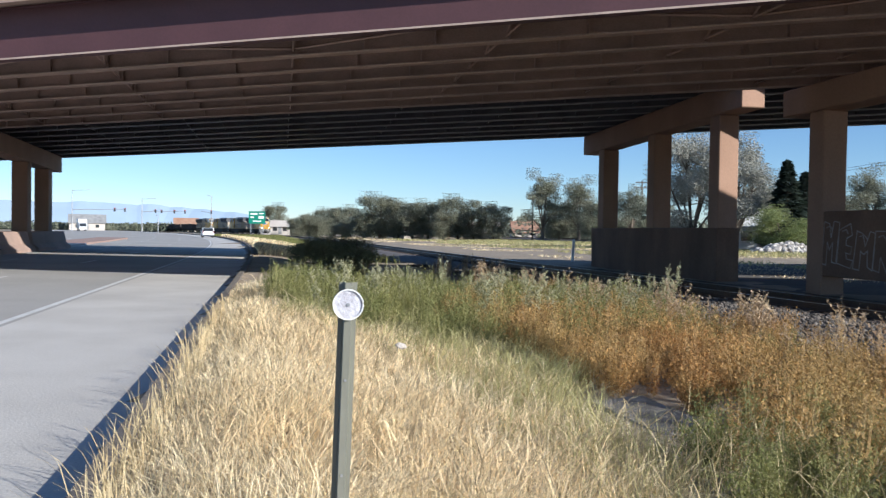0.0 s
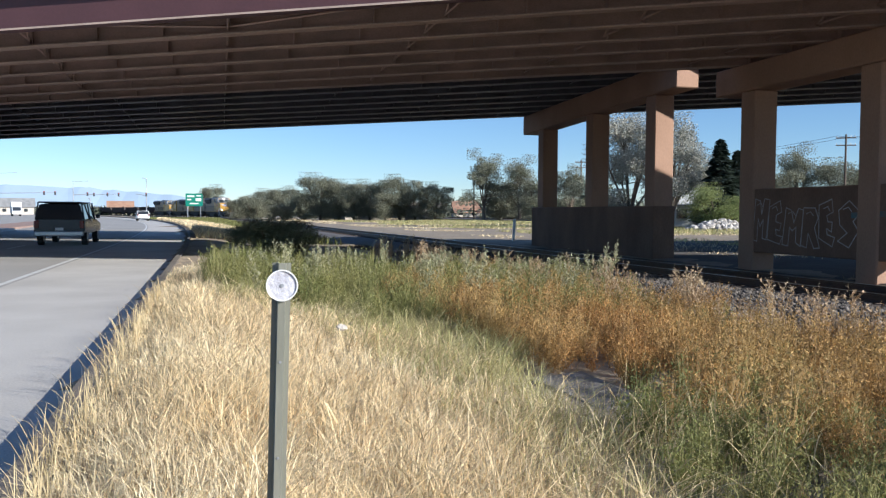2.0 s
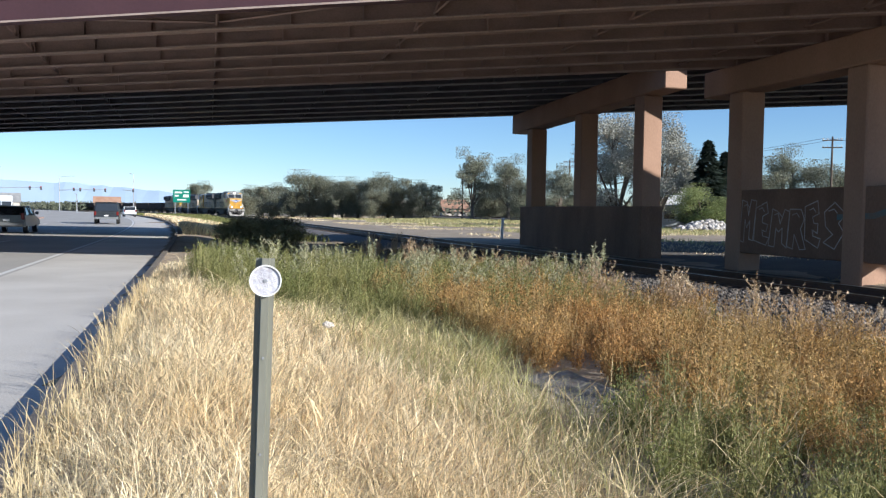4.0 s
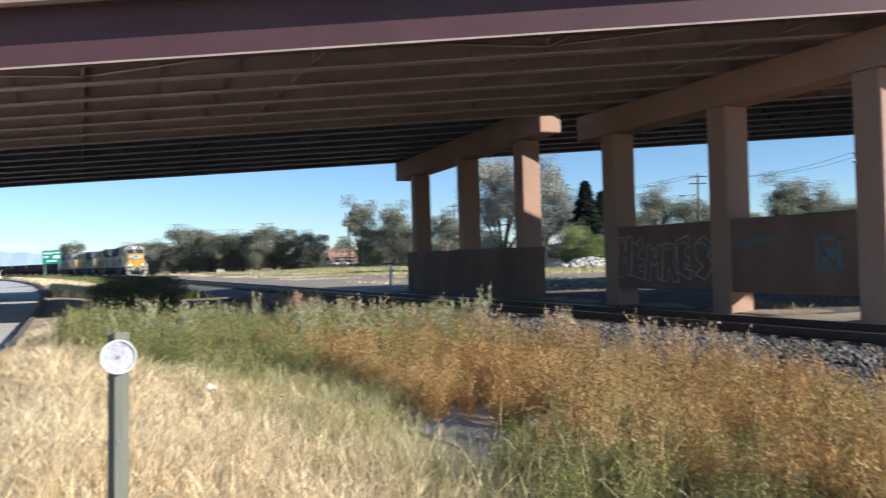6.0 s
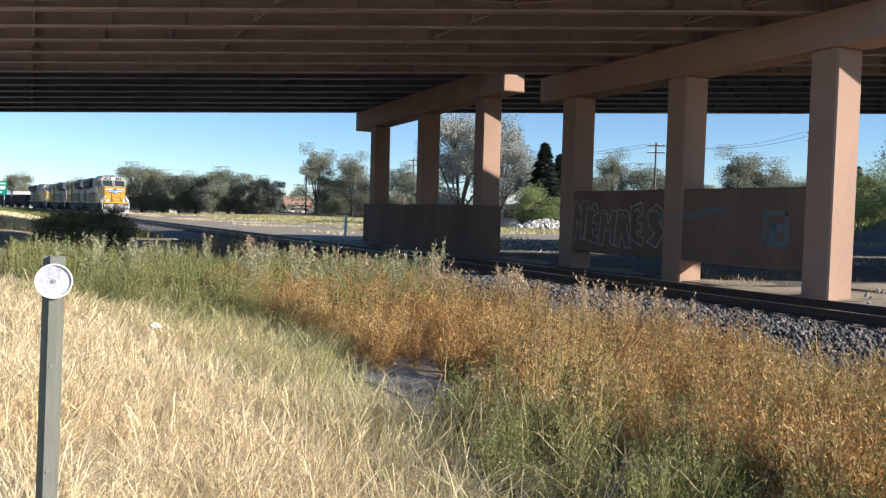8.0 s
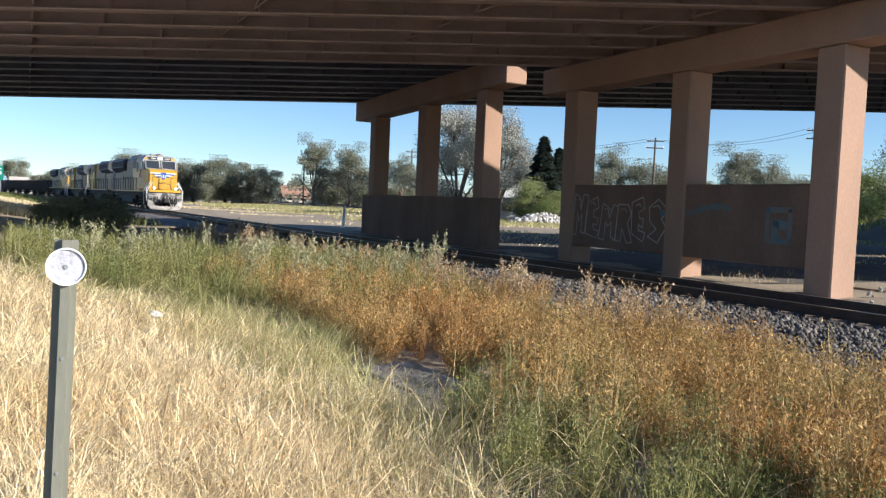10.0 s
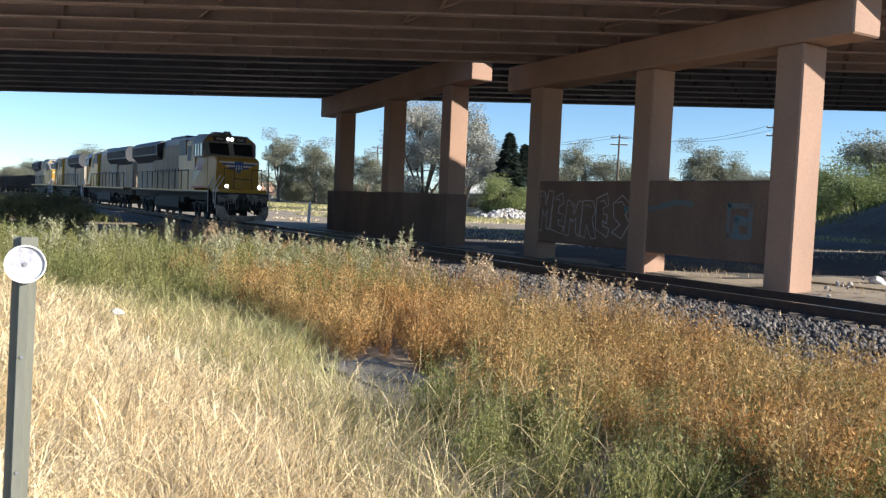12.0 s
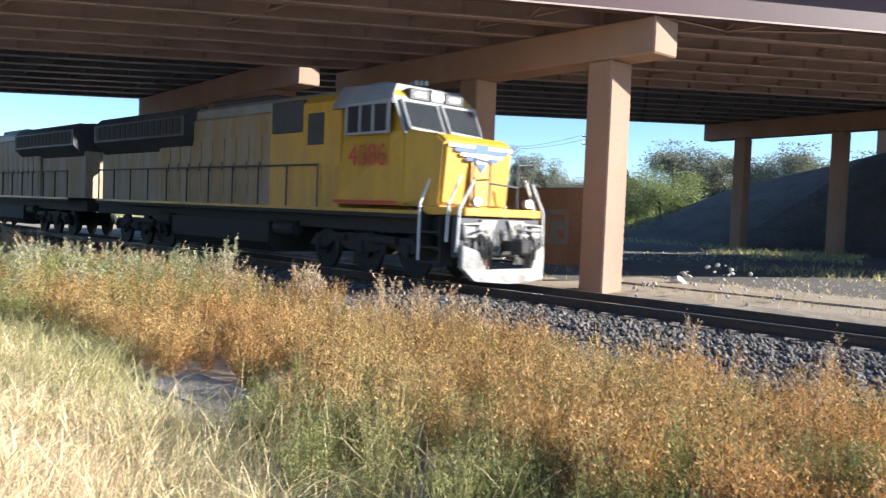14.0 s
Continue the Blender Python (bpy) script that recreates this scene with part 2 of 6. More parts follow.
def make_track():
    bm = bm_new()
    sweep(bm, [(-4.7, -0.47), (-2.1, -0.25), (2.1, -0.25), (4.2, -0.5)])
    bed = thing("track_bed", bm, BALLAST, None, "dark crushed-stone bed under the rails", "track bed", kind="structure")
    prof = [(-0.07, 0), (0.07, 0), (0.07, 0.02), (0.012, 0.035), (0.012, 0.135), (0.037, 0.145), (0.035, 0.175), (-0.035, 0.175), (-0.037, 0.145), (-0.012, 0.135), (-0.012, 0.035), (-0.07, 0.02)]
    for o in (-0.755, 0.755):
        bm = bm_new()
        sweep(bm, [(o + a, RAIL_Z - 0.175 + b) for a, b in prof])
        r = thing("rail", bm, RAIL, None, "dark rusty steel rail on timber ties", "rail", "rails of the track", "structure")
        bm = bm_new()
        sweep(bm, [(o - 0.03, RAIL_Z + 0.001), (o + 0.03, RAIL_Z + 0.001), (o + 0.03, RAIL_Z + 0.004), (o - 0.03, RAIL_Z + 0.004)])
        part("rail_head", bm, RAIL_TOP, r, "polished running surface")
    return bed


track_bed = make_track()

# ---------------------------------------------------------------- bridge
DECK_WAY = Vector((-0.984, 0.1755, 0.0)).normalized()     # along the girders, to the left
PIER_WAY = Vector((-0.261, 0.965, 0.0)).normalized()      # along the piers, away from the camera
GRADE = -0.0275                                             # fall of the deck to the left
B0 = Vector((13.38, 15.95, 0.0))                          # near end of the middle pier's cap


def cross(p):
    """Cross fall of the far deck and its piers."""
    return 0.36 * (33.2 - p) / 16.6 if p > 15 else 0.0


def at_deck(a, p, z=0.0):
    """a metres along the girders from the pier, p metres along the pier from its near end."""
    v = B0 + DECK_WAY * a + PIER_WAY * p
    return Vector((v.x, v.y, z + GRADE * a + cross(p)))


def deck_prism(bm, outline, a0, a1, mi=0):
    """An outline of (p, z) drawn out along the girders."""
    lo = [bm.verts.new(at_deck(a0, p, z)) for p, z in outline]
    hi = [bm.verts.new(at_deck(a1, p, z)) for p, z in outline]
    n = len(outline)
    fs = [bm.faces.new(lo), bm.faces.new(hi[::-1])] + [bm.faces.new((lo[i], lo[(i + 1) % n], hi[(i + 1) % n], hi[i])) for i in range(n)]
    for f in fs:
        f.material_index = mi
    bmesh.ops.recalc_face_normals(bm, faces=fs)


A_LEFT, A_RIGHT = 92.0, -47.0


def girder(deck, p, z, depth, mat, name="girder", label="", sides=(-1, 1)):
    bm = bm_new()
    w, t = 0.19, 0.03
    deck_prism(bm, [(p - w, z), (p + w, z), (p + w, z + t), (p + 0.012, z + t), (p + 0.012, z + depth - t), (p + w, z + depth - t),
                    (p + w, z + depth), (p - w, z + depth), (p - w, z + depth - t), (p - 0.012, z + depth - t), (p - 0.012, z + t), (p - w, z + t)], A_RIGHT, A_LEFT)
    g = part(name, bm, mat, deck, label)
    # stiffener plates on the web
    bm = bm_new()
    a = A_RIGHT + 1.0
    while a < A_LEFT:
        for s in sides:
            deck_prism(bm, [(p + s * 0.012, z + t), (p + s * 0.15, z + t), (p + s * 0.15, z + depth - t), (p + s * 0.012, z + depth - t)], a, a + 0.025)
        a += 1.9
    part("stiffener", bm, mat, g)
    return g


def make_deck(p0, p1, z, depth, n, label, paint, lip):
    deck = thing("bridge_deck", label=label, category="bridge deck", group="bridge decks", kind="structure")
    bm = bm_new()
    deck_prism(bm, [(p0 - 0.75, z + depth + 0.02), (p1 + 0.4, z + depth + 0.02), (p1 + 0.4, z + depth + 0.24), (p0 - 0.75, z + depth + 0.24)], A_RIGHT - 20, A_LEFT)
    part("slab", bm, SLAB, deck, "concrete deck slab")
    for q0, q1, up in ((p0 - 0.78, p0 - 0.5, 1.05), (p1 + 0.2, p1 + 0.42, 0.35)):
        bm = bm_new()
        deck_prism(bm, [(q0, z + depth - 0.05), (q1, z + depth - 0.05), (q1, z + depth + up), (q0, z + depth + up)], A_RIGHT - 20, A_LEFT)
        part("parapet", bm, EDGE_CONCRETE, deck, "tan concrete parapet")
    step = (p1 - p0) / (n - 1)
    for i in range(n):
        edge = i == 0
        girder(deck, p0 + i * step, z, depth, FASCIA if edge else paint, "girder", "red-brown painted edge girder" if edge else "", (1,) if edge else (-1, 1))
        # outer lip of the lower flange, its bright edge light painted as pale colour
        q = p0 + i * step - 0.19
        bm = bm_new()
        deck_prism(bm, [(q - 0.012, z - 0.012), (q - 0.002, z - 0.012), (q - 0.002, z + 0.034), (q - 0.012, z + 0.034)], A_RIGHT, A_LEFT)
        part("flange_lip", bm, lip, deck, "edge of the lower flange, coloured pale as if lit")
    # cross frames between girders
    bm = bm_new()
    a = A_RIGHT + 3.0
    while a < A_LEFT:
        for i in range(n - 1):
            q0, q1 = p0 + i * step + 0.02, p0 + (i + 1) * step - 0.02
            for za, zb in ((z + 0.15, z + depth - 0.15), (z + depth - 0.15, z + 0.15)):
                rod(bm, at_deck(a, q0, za), at_deck(a, q1, zb), 0.03, n=4)
            rod(bm, at_deck(a, q0, z + 0.15), at_deck(a, q1, z + 0.15), 0.03, n=4)
        a += 5.7
    part("cross_bracing", bm, paint, deck)
    # thin lateral bracing at the lower flanges
    bm = bm_new()
    a, k = A_RIGHT + 3.0, 0
    while a < A_LEFT - 6:
        q = [p0 + step * 0.05, p0 + step * 0.95]
        rod(bm, at_deck(a, q[k % 2], z + 0.2), at_deck(a + 5.7, q[1 - k % 2], z + 0.2), 0.035, n=4)
        a += 5.7
        k += 1
    part("lateral_bracing", bm, paint, deck)
    return deck


near_deck = make_deck(0.06, 12.75, 6.58, 1.35, 7, "steel girder bridge deck with red-brown edge girder", STEEL, LIT_FLANGE)
far_deck = make_deck(16.6, 33.2, 7.16, 1.2, 9, "blue-grey steel girder bridge deck behind a narrow gap", STEEL_FAR, LIT_FLANGE_FAR)


def pier_box(bm, a0, a1, p0, p1, z0, z1, at=0.0, bevel=0.03):
    m = Matrix(((DECK_WAY.x, PIER_WAY.x, 0, 0), (DECK_WAY.y, PIER_WAY.y, 0, 0), (0, 0, 1, 0), (0, 0, 0, 1)))
    o = B0 + DECK_WAY * at
    # the pier's own square axes
    side = Vector((-PIER_WAY.y, PIER_WAY.x, 0))
    m = Matrix(((side.x, PIER_WAY.x, 0, o.x), (side.y, PIER_WAY.y, 0, o.y), (0, 0, 1, 0), (0, 0, 0, 1)))
    box(bm, a0, a1, p0, p1, z0, z1, bevel, m)


def make_pier(at, p0, p1, z_cap0, z_cap1, columns, wall, label, foot=-0.6, depth=0.95):
    dz = GRADE * at
    pier = thing("bridge_pier", label=label, category="bridge pier", group="bridge piers", kind="structure")
    bm = bm_new()
    pier_box(bm, -0.98, 0.02, p0, p1, z_cap0 + dz, z_cap1 + dz, at, 0.04)
    for v in bm.verts:
        v.co.z += cross((v.co - B0 - DECK_WAY * at).dot(PIER_WAY))
    part("pier_cap", bm, CONCRETE, pier)
    for c in columns:
        bm = bm_new()
        pier_box(bm, -0.92, -0.04, c - 0.39, c + 0.39, foot, z_cap0 + dz + cross(c + 0.39), at, 0.04)
        part("column", bm, CONCRETE, pier)
    if wall:
        w0, w1, z0, z1, out = wall
        bm = bm_new()
        pier_box(bm, -0.86 - out, -0.10 + out, w0, w1, z0, z1, at, 0.03)
        part("crash_wall", bm, GRIMY, pier, "grime-darkened concrete crash wall")
    return pier


pier_mid_near = make_pier(0, 0.0, 13.9, 5.66, 6.575, (1.68, 6.7, 12.1), (1.6, 12.4, 0.25, 2.36, 0.0), "tan concrete pier with three columns and painted crash wall")
pier_mid_far = make_pier(0, 16.55, 33.2, 6.08, 7.15, (18.6, 24.4, 30.6), (18.12, 31.7, -0.6, 1.84, 0.12), "tan concrete pier with three columns and low crash wall")
pier_left_far = make_pier(36.3, 16.2, 31.9, 6.08, 7.15, (19.2, 24.9, 29.4), None, "tan concrete pier beside the highway")
pier_left_near = make_pier(36.0, 0.0, 13.9, 5.66, 6.575, (1.6, 6.7, 12.1), None, "tan concrete pier beside the highway")
pier_right_far = make_pier(-35.5, 16.2, 33.2, 6.08, 7.15, (18.6, 24.4, 30.6), None, "tan concrete pier at the foot of the embankment")


def make_barrier():
    """Safety-shaped barrier round the columns in the median."""
    b = thing("pier_barrier", label="grey concrete safety barrier round the median pier", category="barrier", kind="structure")
    side = Vector((-PIER_WAY.y, PIER_WAY.x, 0))
    for p0, p1 in ((17.6, 23.2), (23.8, 31.2)):
        bm = bm_new()
        o = B0 + DECK_WAY * 36.3
        m = Matrix(((side.x, PIER_WAY.x, 0, o.x), (side.y, PIER_WAY.y, 0, o.y), (0, 0, 1, 0), (0, 0, 0, 1)))
        prism(bm, [(-1.75, 0.0), (0.8, 0.0), (0.78, 0.2), (0.5, 0.45), (0.36, 1.15), (-1.31, 1.15), (-1.45, 0.45), (-1.73, 0.2)], p0, p1, axis="y", m=m)
        part("barrier_block", bm, EDGE_CONCRETE, b)
    return b


make_barrier()


# ---------------------------------------------------------------- embankment at the far end of the bridge
def make_embankment():
    bm = bm_new()
    rows = []
    for p in (-26, -14, -4, 8, 20, 33, 44, 60):
        row = []
        for a, z in ((-35.5, -0.5), (-39.5, 1.2), (-44.0, 3.8), (-48.5, 6.6), (-52.0, 7.6), (-110.0, 9.2)):
            out = 0.0 if -4 <= p <= 37 else min(1.0, (abs(p - 16.5) - 20.5) / 26)
            v = B0 + DECK_WAY * (a - out * 6) + PIER_WAY * p
            row.append(bm.verts.new((v.x, v.y, z * (1 - out) - 0.45 * out)))
        rows.append(row)
    for r0, r1 in zip(rows, rows[1:]):
        for i in range(len(r0) - 1):
            bm.faces.new((r0[i], r0[i + 1], r1[i + 1], r1[i]))
    bmesh.ops.recalc_face_normals(bm, faces=bm.faces[:])
    bank = thing("embankment", bm, EMBANK, None, "sloping earth and stone embankment under the bridge end", "embankment", kind="structure")
    bm = bm_new()
    deck_prism(bm, [(-0.8, 4.2), (34.2, 4.2), (34.2, 8.2), (-0.8, 8.2)], -53.5, -51.0)
    thing("abutment", bm, CONCRETE, None, "tan concrete abutment wall at the bridge end", "abutment", kind="structure")
    return bank


EMBANK = material("embankment_soil", (0.12, 0.10, 0.08), 0.95, 0, (0.08, 0.065, 0.05), 0.5, 1.0, 0.3, 6, 0.8)
YELLOW = material("yellow_paint", (0.62, 0.34, 0.025), 0.42, 0, (0.42, 0.24, 0.05), 0.9, 0.8, 0.08, 14, 0.05, stretch=(2.5, 1, 0.5))
YELLOW_WORN = material("worn_yellow_paint", (0.34, 0.225, 0.085), 0.65, 0, (0.36, 0.325, 0.28), 0.8, 1.0, 0.15, 10, 0.08, stretch=(3, 1, 0.25))
GREY_PAINT = material("grey_paint", (0.34, 0.34, 0.33), 0.5, 0, (0.2, 0.2, 0.2), 0.8, 0.8, 0.08, 18, 0.05)
DARK_PAINT = material("dark_grey_paint", (0.055, 0.058, 0.065), 0.55, 0, (0.03, 0.03, 0.033), 1.0, 0.8, 0.15, 16, 0.08)
UNDERFRAME = material("grimy_underframe", (0.03, 0.027, 0.025), 0.75, 0, (0.025, 0.022, 0.02), 1.5, 0.8, 0.2, 16, 0.15)
PLOW = material("plow_paint", (0.42, 0.40, 0.37), 0.6, 0, (0.14, 0.12, 0.10), 3.5, 0.9, 0.12, 20, 0.1)
WHITE = material("white_paint", (0.78, 0.78, 0.76), 0.5, 0, (0.6, 0.6, 0.58), 3, 0.7, 0.05, 30, 0)
BLUE = material("blue_paint", (0.035, 0.10, 0.34), 0.5, 0, (0.03, 0.08, 0.27), 3, 0.7, 0.05, 30, 0)
RED = material("red_paint", (0.50, 0.045, 0.03), 0.5, 0, (0.4, 0.05, 0.03), 3, 0.7, 0.06, 30, 0)
GLASS = material("dark_glass", (0.03, 0.035, 0.04), 0.06, 0, (0.05, 0.055, 0.06), 1, 0.5, 0.05, 10, 0)
GLASS.node_tree.nodes["Principled BSDF"].inputs["Specular IOR Level"].default_value = 0.9
SILVER = material("bare_metal", (0.55, 0.55, 0.54), 0.35, 0.9, (0.4, 0.4, 0.4), 3, 0.7, 0.06, 30, 0)
RUBBER = material("black_rubber", (0.022, 0.022, 0.022), 0.85, 0, (0.04, 0.038, 0.035), 4, 0.7, 0.1, 30, 0.1)
LAMP_ON = glow("lit_lamp", (1.0, 0.95, 0.85), 5.0)
CAR_DARK = material("dark_car_paint", (0.035, 0.042, 0.05), 0.25, 0.2, (0.05, 0.055, 0.06), 2, 0.7, 0.05, 30, 0)
CAR_GREY = material("grey_car_paint", (0.16, 0.165, 0.17), 0.28, 0.3, (0.13, 0.135, 0.14), 2, 0.7, 0.05, 30, 0)
CAR_WHITE = material("white_car_paint", (0.7, 0.71, 0.72), 0.3, 0, (0.6, 0.61, 0.62), 2, 0.7, 0.04, 30, 0)
TAIL_RED = material("red_lamp_lens", (0.16, 0.015, 0.012), 0.25, 0, (0.12, 0.015, 0.015), 3, 0.5, 0.05, 30, 0)
WAGON = material("dark_wagon_steel", (0.07, 0.05, 0.045), 0.75, 0, (0.04, 0.033, 0.03), 0.7, 0.9, 0.2, 10, 0.15)

embankment = make_embankment()


# ---------------------------------------------------------------- locomotive: x forward, z up from the rail
def text_mesh(words, size, depth=0.004, flip=False):
    cu = bpy.data.curves.new("writing", "FONT")
    cu.body, cu.size, cu.extrude, cu.align_x, cu.align_y = words, size, depth, "CENTER", "CENTER"
    ob = bpy.data.objects.new("writing", cu)
    scene.collection.objects.link(ob)
    dg = bpy.context.evaluated_depsgraph_get()
    me = bpy.data.meshes.new_from_object(ob.evaluated_get(dg))
    bpy.data.objects.remove(ob)
    return me


def make_wheelset(parent, x):
    bm = bm_new()
    for s in (-1, 1):
        rod(bm, (x, s * 0.70, 0.53), (x, s * 0.83, 0.53), 0.53, n=24)
        rod(bm, (x, s * 0.83, 0.53), (x, s * 0.93, 0.53), 0.16, n=12)
    rod(bm, (x, -0.7, 0.53), (x, 0.7, 0.53), 0.1, n=8)
    return part("wheelset", bm, UNDERFRAME, parent)


def make_truck(loco, x):
    bm = bm_new()
    for s in (-1, 1):
        prism(bm, [(x - 2.3, 0.62), (x - 2.0, 0.92), (x - 0.6, 0.98), (x + 0.6, 0.98), (x + 2.0, 0.92), (x + 2.3, 0.62), (x + 1.6, 0.55), (x + 1.2, 0.75), (x + 0.5, 0.55), (x - 0.5, 0.55), (x - 1.2, 0.75), (x - 1.6, 0.55)],
              s * 0.95, s * 1.1)
        for d in (-1.85, -0.95, 0.0, 0.95, 1.85):
            rod(bm, (x + d, s * 1.12, 0.5), (x + d, s * 1.12, 0.82), 0.09, n=10)
        box(bm, x - 1.3, x - 0.6, s * 1.08, s * 1.22, 0.78, 0.92, 0.02)
        rod(bm, (x + 0.5, s * 1.16, 0.86), (x + 1.5, s * 1.16, 0.86), 0.11, n=12)
    t = part("truck_frame", bm, UNDERFRAME, loco, "grimy three-axle truck frame")
    for d in (-1.85, 0.0, 1.85):
        make_wheelset(t, x + d)


def hood_box(name, loco, mat, x0, x1, hw, z0, z1, chamfer=0.22, label=""):
    bm = bm_new()
    prism(bm, [(-hw, z0), (hw, z0), (hw, z1 - chamfer), (hw - chamfer * 1.2, z1), (-hw + chamfer * 1.2, z1), (-hw, z1 - chamfer)], x0, x1, axis="x")
    return part(name, bm, mat, loco, label)


LOCO_X, LOCO_Y = 0.945, 0.93


def make_loco(number, label):
    loco = thing("locomotive", label=label, category="locomotive", group="train")
    # frame and tank
    bm = bm_new()
    box(bm, -21.9, -0.5, -1.05, 1.05, 1.05, 1.5, 0.02)
    for s in (-1, 1):
        box(bm, -21.0, -1.6, s * 1.42, s * 1.53, 1.42, 1.6, 0.01)
        box(bm, -21.0, -1.6, s * 1.05, s * 1.42, 1.5, 1.56)
    part("frame", bm, UNDERFRAME, loco, "dark grimy underframe")
    bm = bm_new()
    for s in (-1, 1):
        box(bm, -21.0, -1.6, s * 1.535, s * 1.545, 1.52, 1.6)
    part("sill_stripe", bm, YELLOW, loco)
    bm = bm_new()
    prism(bm, [(-1.35, 0.55), (-1.1, 0.3), (1.1, 0.3), (1.35, 0.55), (1.35, 1.15), (-1.35, 1.15)], -14.6, -8.4, axis="x")
    part("fuel_tank", bm, UNDERFRAME, loco, "grimy dark fuel tank")
    for s in (-1, 1):
        for x in (-8.2, -15.9):
            bm = bm_new()
            rod(bm, (x, s * 1.15, 1.0), (x + 1.0, s * 1.15, 1.0), 0.2, n=14)
            part("air_reservoir", bm, UNDERFRAME, loco)
    make_truck(loco, -4.3)
    make_truck(loco, -17.8)
    # pilot, plow, coupler
    bm = bm_new()
    box(bm, -0.62, -0.4, -1.45, 1.45, 0.62, 1.5, 0.02)
    part("pilot_plate", bm, DARK_PAINT, loco, "grimy dark pilot plate")
    bm = bm_new()
    prism(bm, [(-1.45, 0.42), (-1.2, 0.14), (-0.3, 0.08), (0.3, 0.08), (1.2, 0.14), (1.45, 0.42), (1.45, 0.9), (1.05, 0.78), (0.82, 0.38), (-0.82, 0.38), (-1.05, 0.78), (-1.45, 0.9)], -0.36, -0.22, axis="x")
    for v in bm.verts:
        v.co.x += 0.34 * (1 - abs(v.co.y) / 1.45) + (0.12 if v.co.z < 0.3 else 0)
    part("snow_plow", bm, PLOW, loco, "weathered pale grey snow plow")
    bm = bm_new()
    box(bm, -0.4, 0.25, -0.14, 0.14, 0.78, 1.0, 0.03)
    box(bm, 0.1, 0.42, -0.2, 0.16, 0.72, 1.06, 0.05)
    box(bm, -0.42, -0.3, -0.42, 0.42, 0.66, 1.16, 0.03)
    part("coupler", bm, UNDERFRAME, loco, "black steel coupler")
    for y in (-0.95, -0.8, -0.65, 0.62, 0.78, 0.95):
        bm = bm_new()
        for i in range(5):
            a = (-0.2 + 0.09 * math.sin(i * 0.7), y, 1.1 - i * 0.16)
            b = (-0.2 + 0.09 * math.sin((i + 1) * 0.7), y + 0.02, 1.1 - (i + 1) * 0.16)
            rod(bm, a, b, 0.034, n=6)
        part("air_hose", bm, RUBBER, loco, "black rubber air hose")
    for y in (-0.5, 0.5):
        bm = bm_new()
        rod(bm, (-0.38, y, 1.25), (-0.05, y * 2.2, 1.22), 0.03, n=6)
        part("uncoupling_lever", bm, PLOW, loco)
    # curled brake hoses and cables over the pilot, sunlight put into the pale ones' colour
    hr = random.Random(21)
    for k in range(14):
        y0, z0 = -1.15 + 2.3 * k / 13, 1.12 + hr.uniform(-0.1, 0.3)
        sag, reach, turn = hr.uniform(0.3, 0.7), hr.uniform(-0.35, 0.35), hr.uniform(0.02, 0.14)
        pts = [(-0.3 + turn * math.sin(math.pi * i / 7), y0 + reach * i / 7, z0 - sag * math.sin(math.pi * 0.62 * i / 7)) for i in range(8)]
        bm = bm_new()
        for a, b in zip(pts, pts[1:]):
            rod(bm, a, b, hr.uniform(0.018, 0.03), n=6)
        part("pilot_hose", bm, PLOW if k % 3 else RUBBER, loco, "looped hose, the pale ones coloured as sunlit")
    for s in (-1, 1):
        bm = bm_new()
        prism(bm, [(s * 0.2, 1.45), (s * 0.75, 1.45), (s * 0.95, 1.1), (s * 0.45, 1.0)], -0.4, -0.33, axis="x")
        part("pilot_gusset", bm, PLOW, loco, "pale grey gusset plate")
    # brackets and pipes on the pilot
    for s in (-1, 1):
        bm = bm_new()
        box(bm, -0.42, -0.2, s * 0.5, s * 0.85, 0.95, 1.15, 0.03)
        box(bm, -0.42, -0.26, s * 1.0, s * 1.35, 1.05, 1.3, 0.02)
        part("pilot_bracket", bm, PLOW, loco, "grey pilot bracket")
        bm = bm_new()
        rod(bm, (-0.36, s * 0.4, 1.38), (-0.3, s * 1.38, 1.34), 0.03, n=6)
        rod(bm, (-0.3, s * 1.38, 1.34), (-0.28, s * 1.3, 0.95), 0.03, n=6)
        part("brake_pipe", bm, PLOW, loco)
    # front platform
    bm = bm_new()
    box(bm, -1.7, -0.28, -1.35, 1.35, 1.52, 1.7, 0.02)
    part("front_platform", bm, YELLOW, loco, "yellow front platform edge")
    # nose
    bm = bm_new()
    prism(bm, [(-1.28, 1.7), (-1.15, 3.16), (-1.42, 3.33), (-3.0, 3.52), (-3.0, 1.7)], -1.4, 1.4, axis="y")
    for v in bm.verts:
        if v.co.x > -2.0:
            v.co.y *= 0.86
    bmesh.ops.bevel(bm, geom=bm.edges[:], offset=0.07, segments=2, affect="EDGES")
    nose = part("nose", bm, YELLOW, loco, "yellow short nose")
    bm = bm_new()
    box(bm, -1.155, -1.12, -0.34, 0.28, 1.75, 2.8, 0.01)
    part("nose_door", bm, YELLOW, nose)
    # emblem: plain wings and shield on the nose
    for s in (-1, 1):
        for i in range(4):
            bm = bm_new()
            z = 3.08 - i * 0.095
            box(bm, -1.125 + 0.008 * i, -1.108 + 0.008 * i, s * 0.24, s * (1.12 - i * 0.19), z - 0.04, z + 0.04)
            part("wing_stripe", bm, WHITE if i % 2 == 0 else BLUE, nose)
    bm = bm_new()
    prism(bm, [(-0.24, 3.14), (0.24, 3.14), (0.24, 2.76), (0, 2.52), (-0.24, 2.76)], -1.13, -1.095, axis="x")
    part("shield", bm, BLUE, nose)
    bm = bm_new()
    for y in (-0.14, 0.0, 0.14):
        box(bm, -1.096, -1.088, y - 0.03, y + 0.03, 2.7, 2.94)
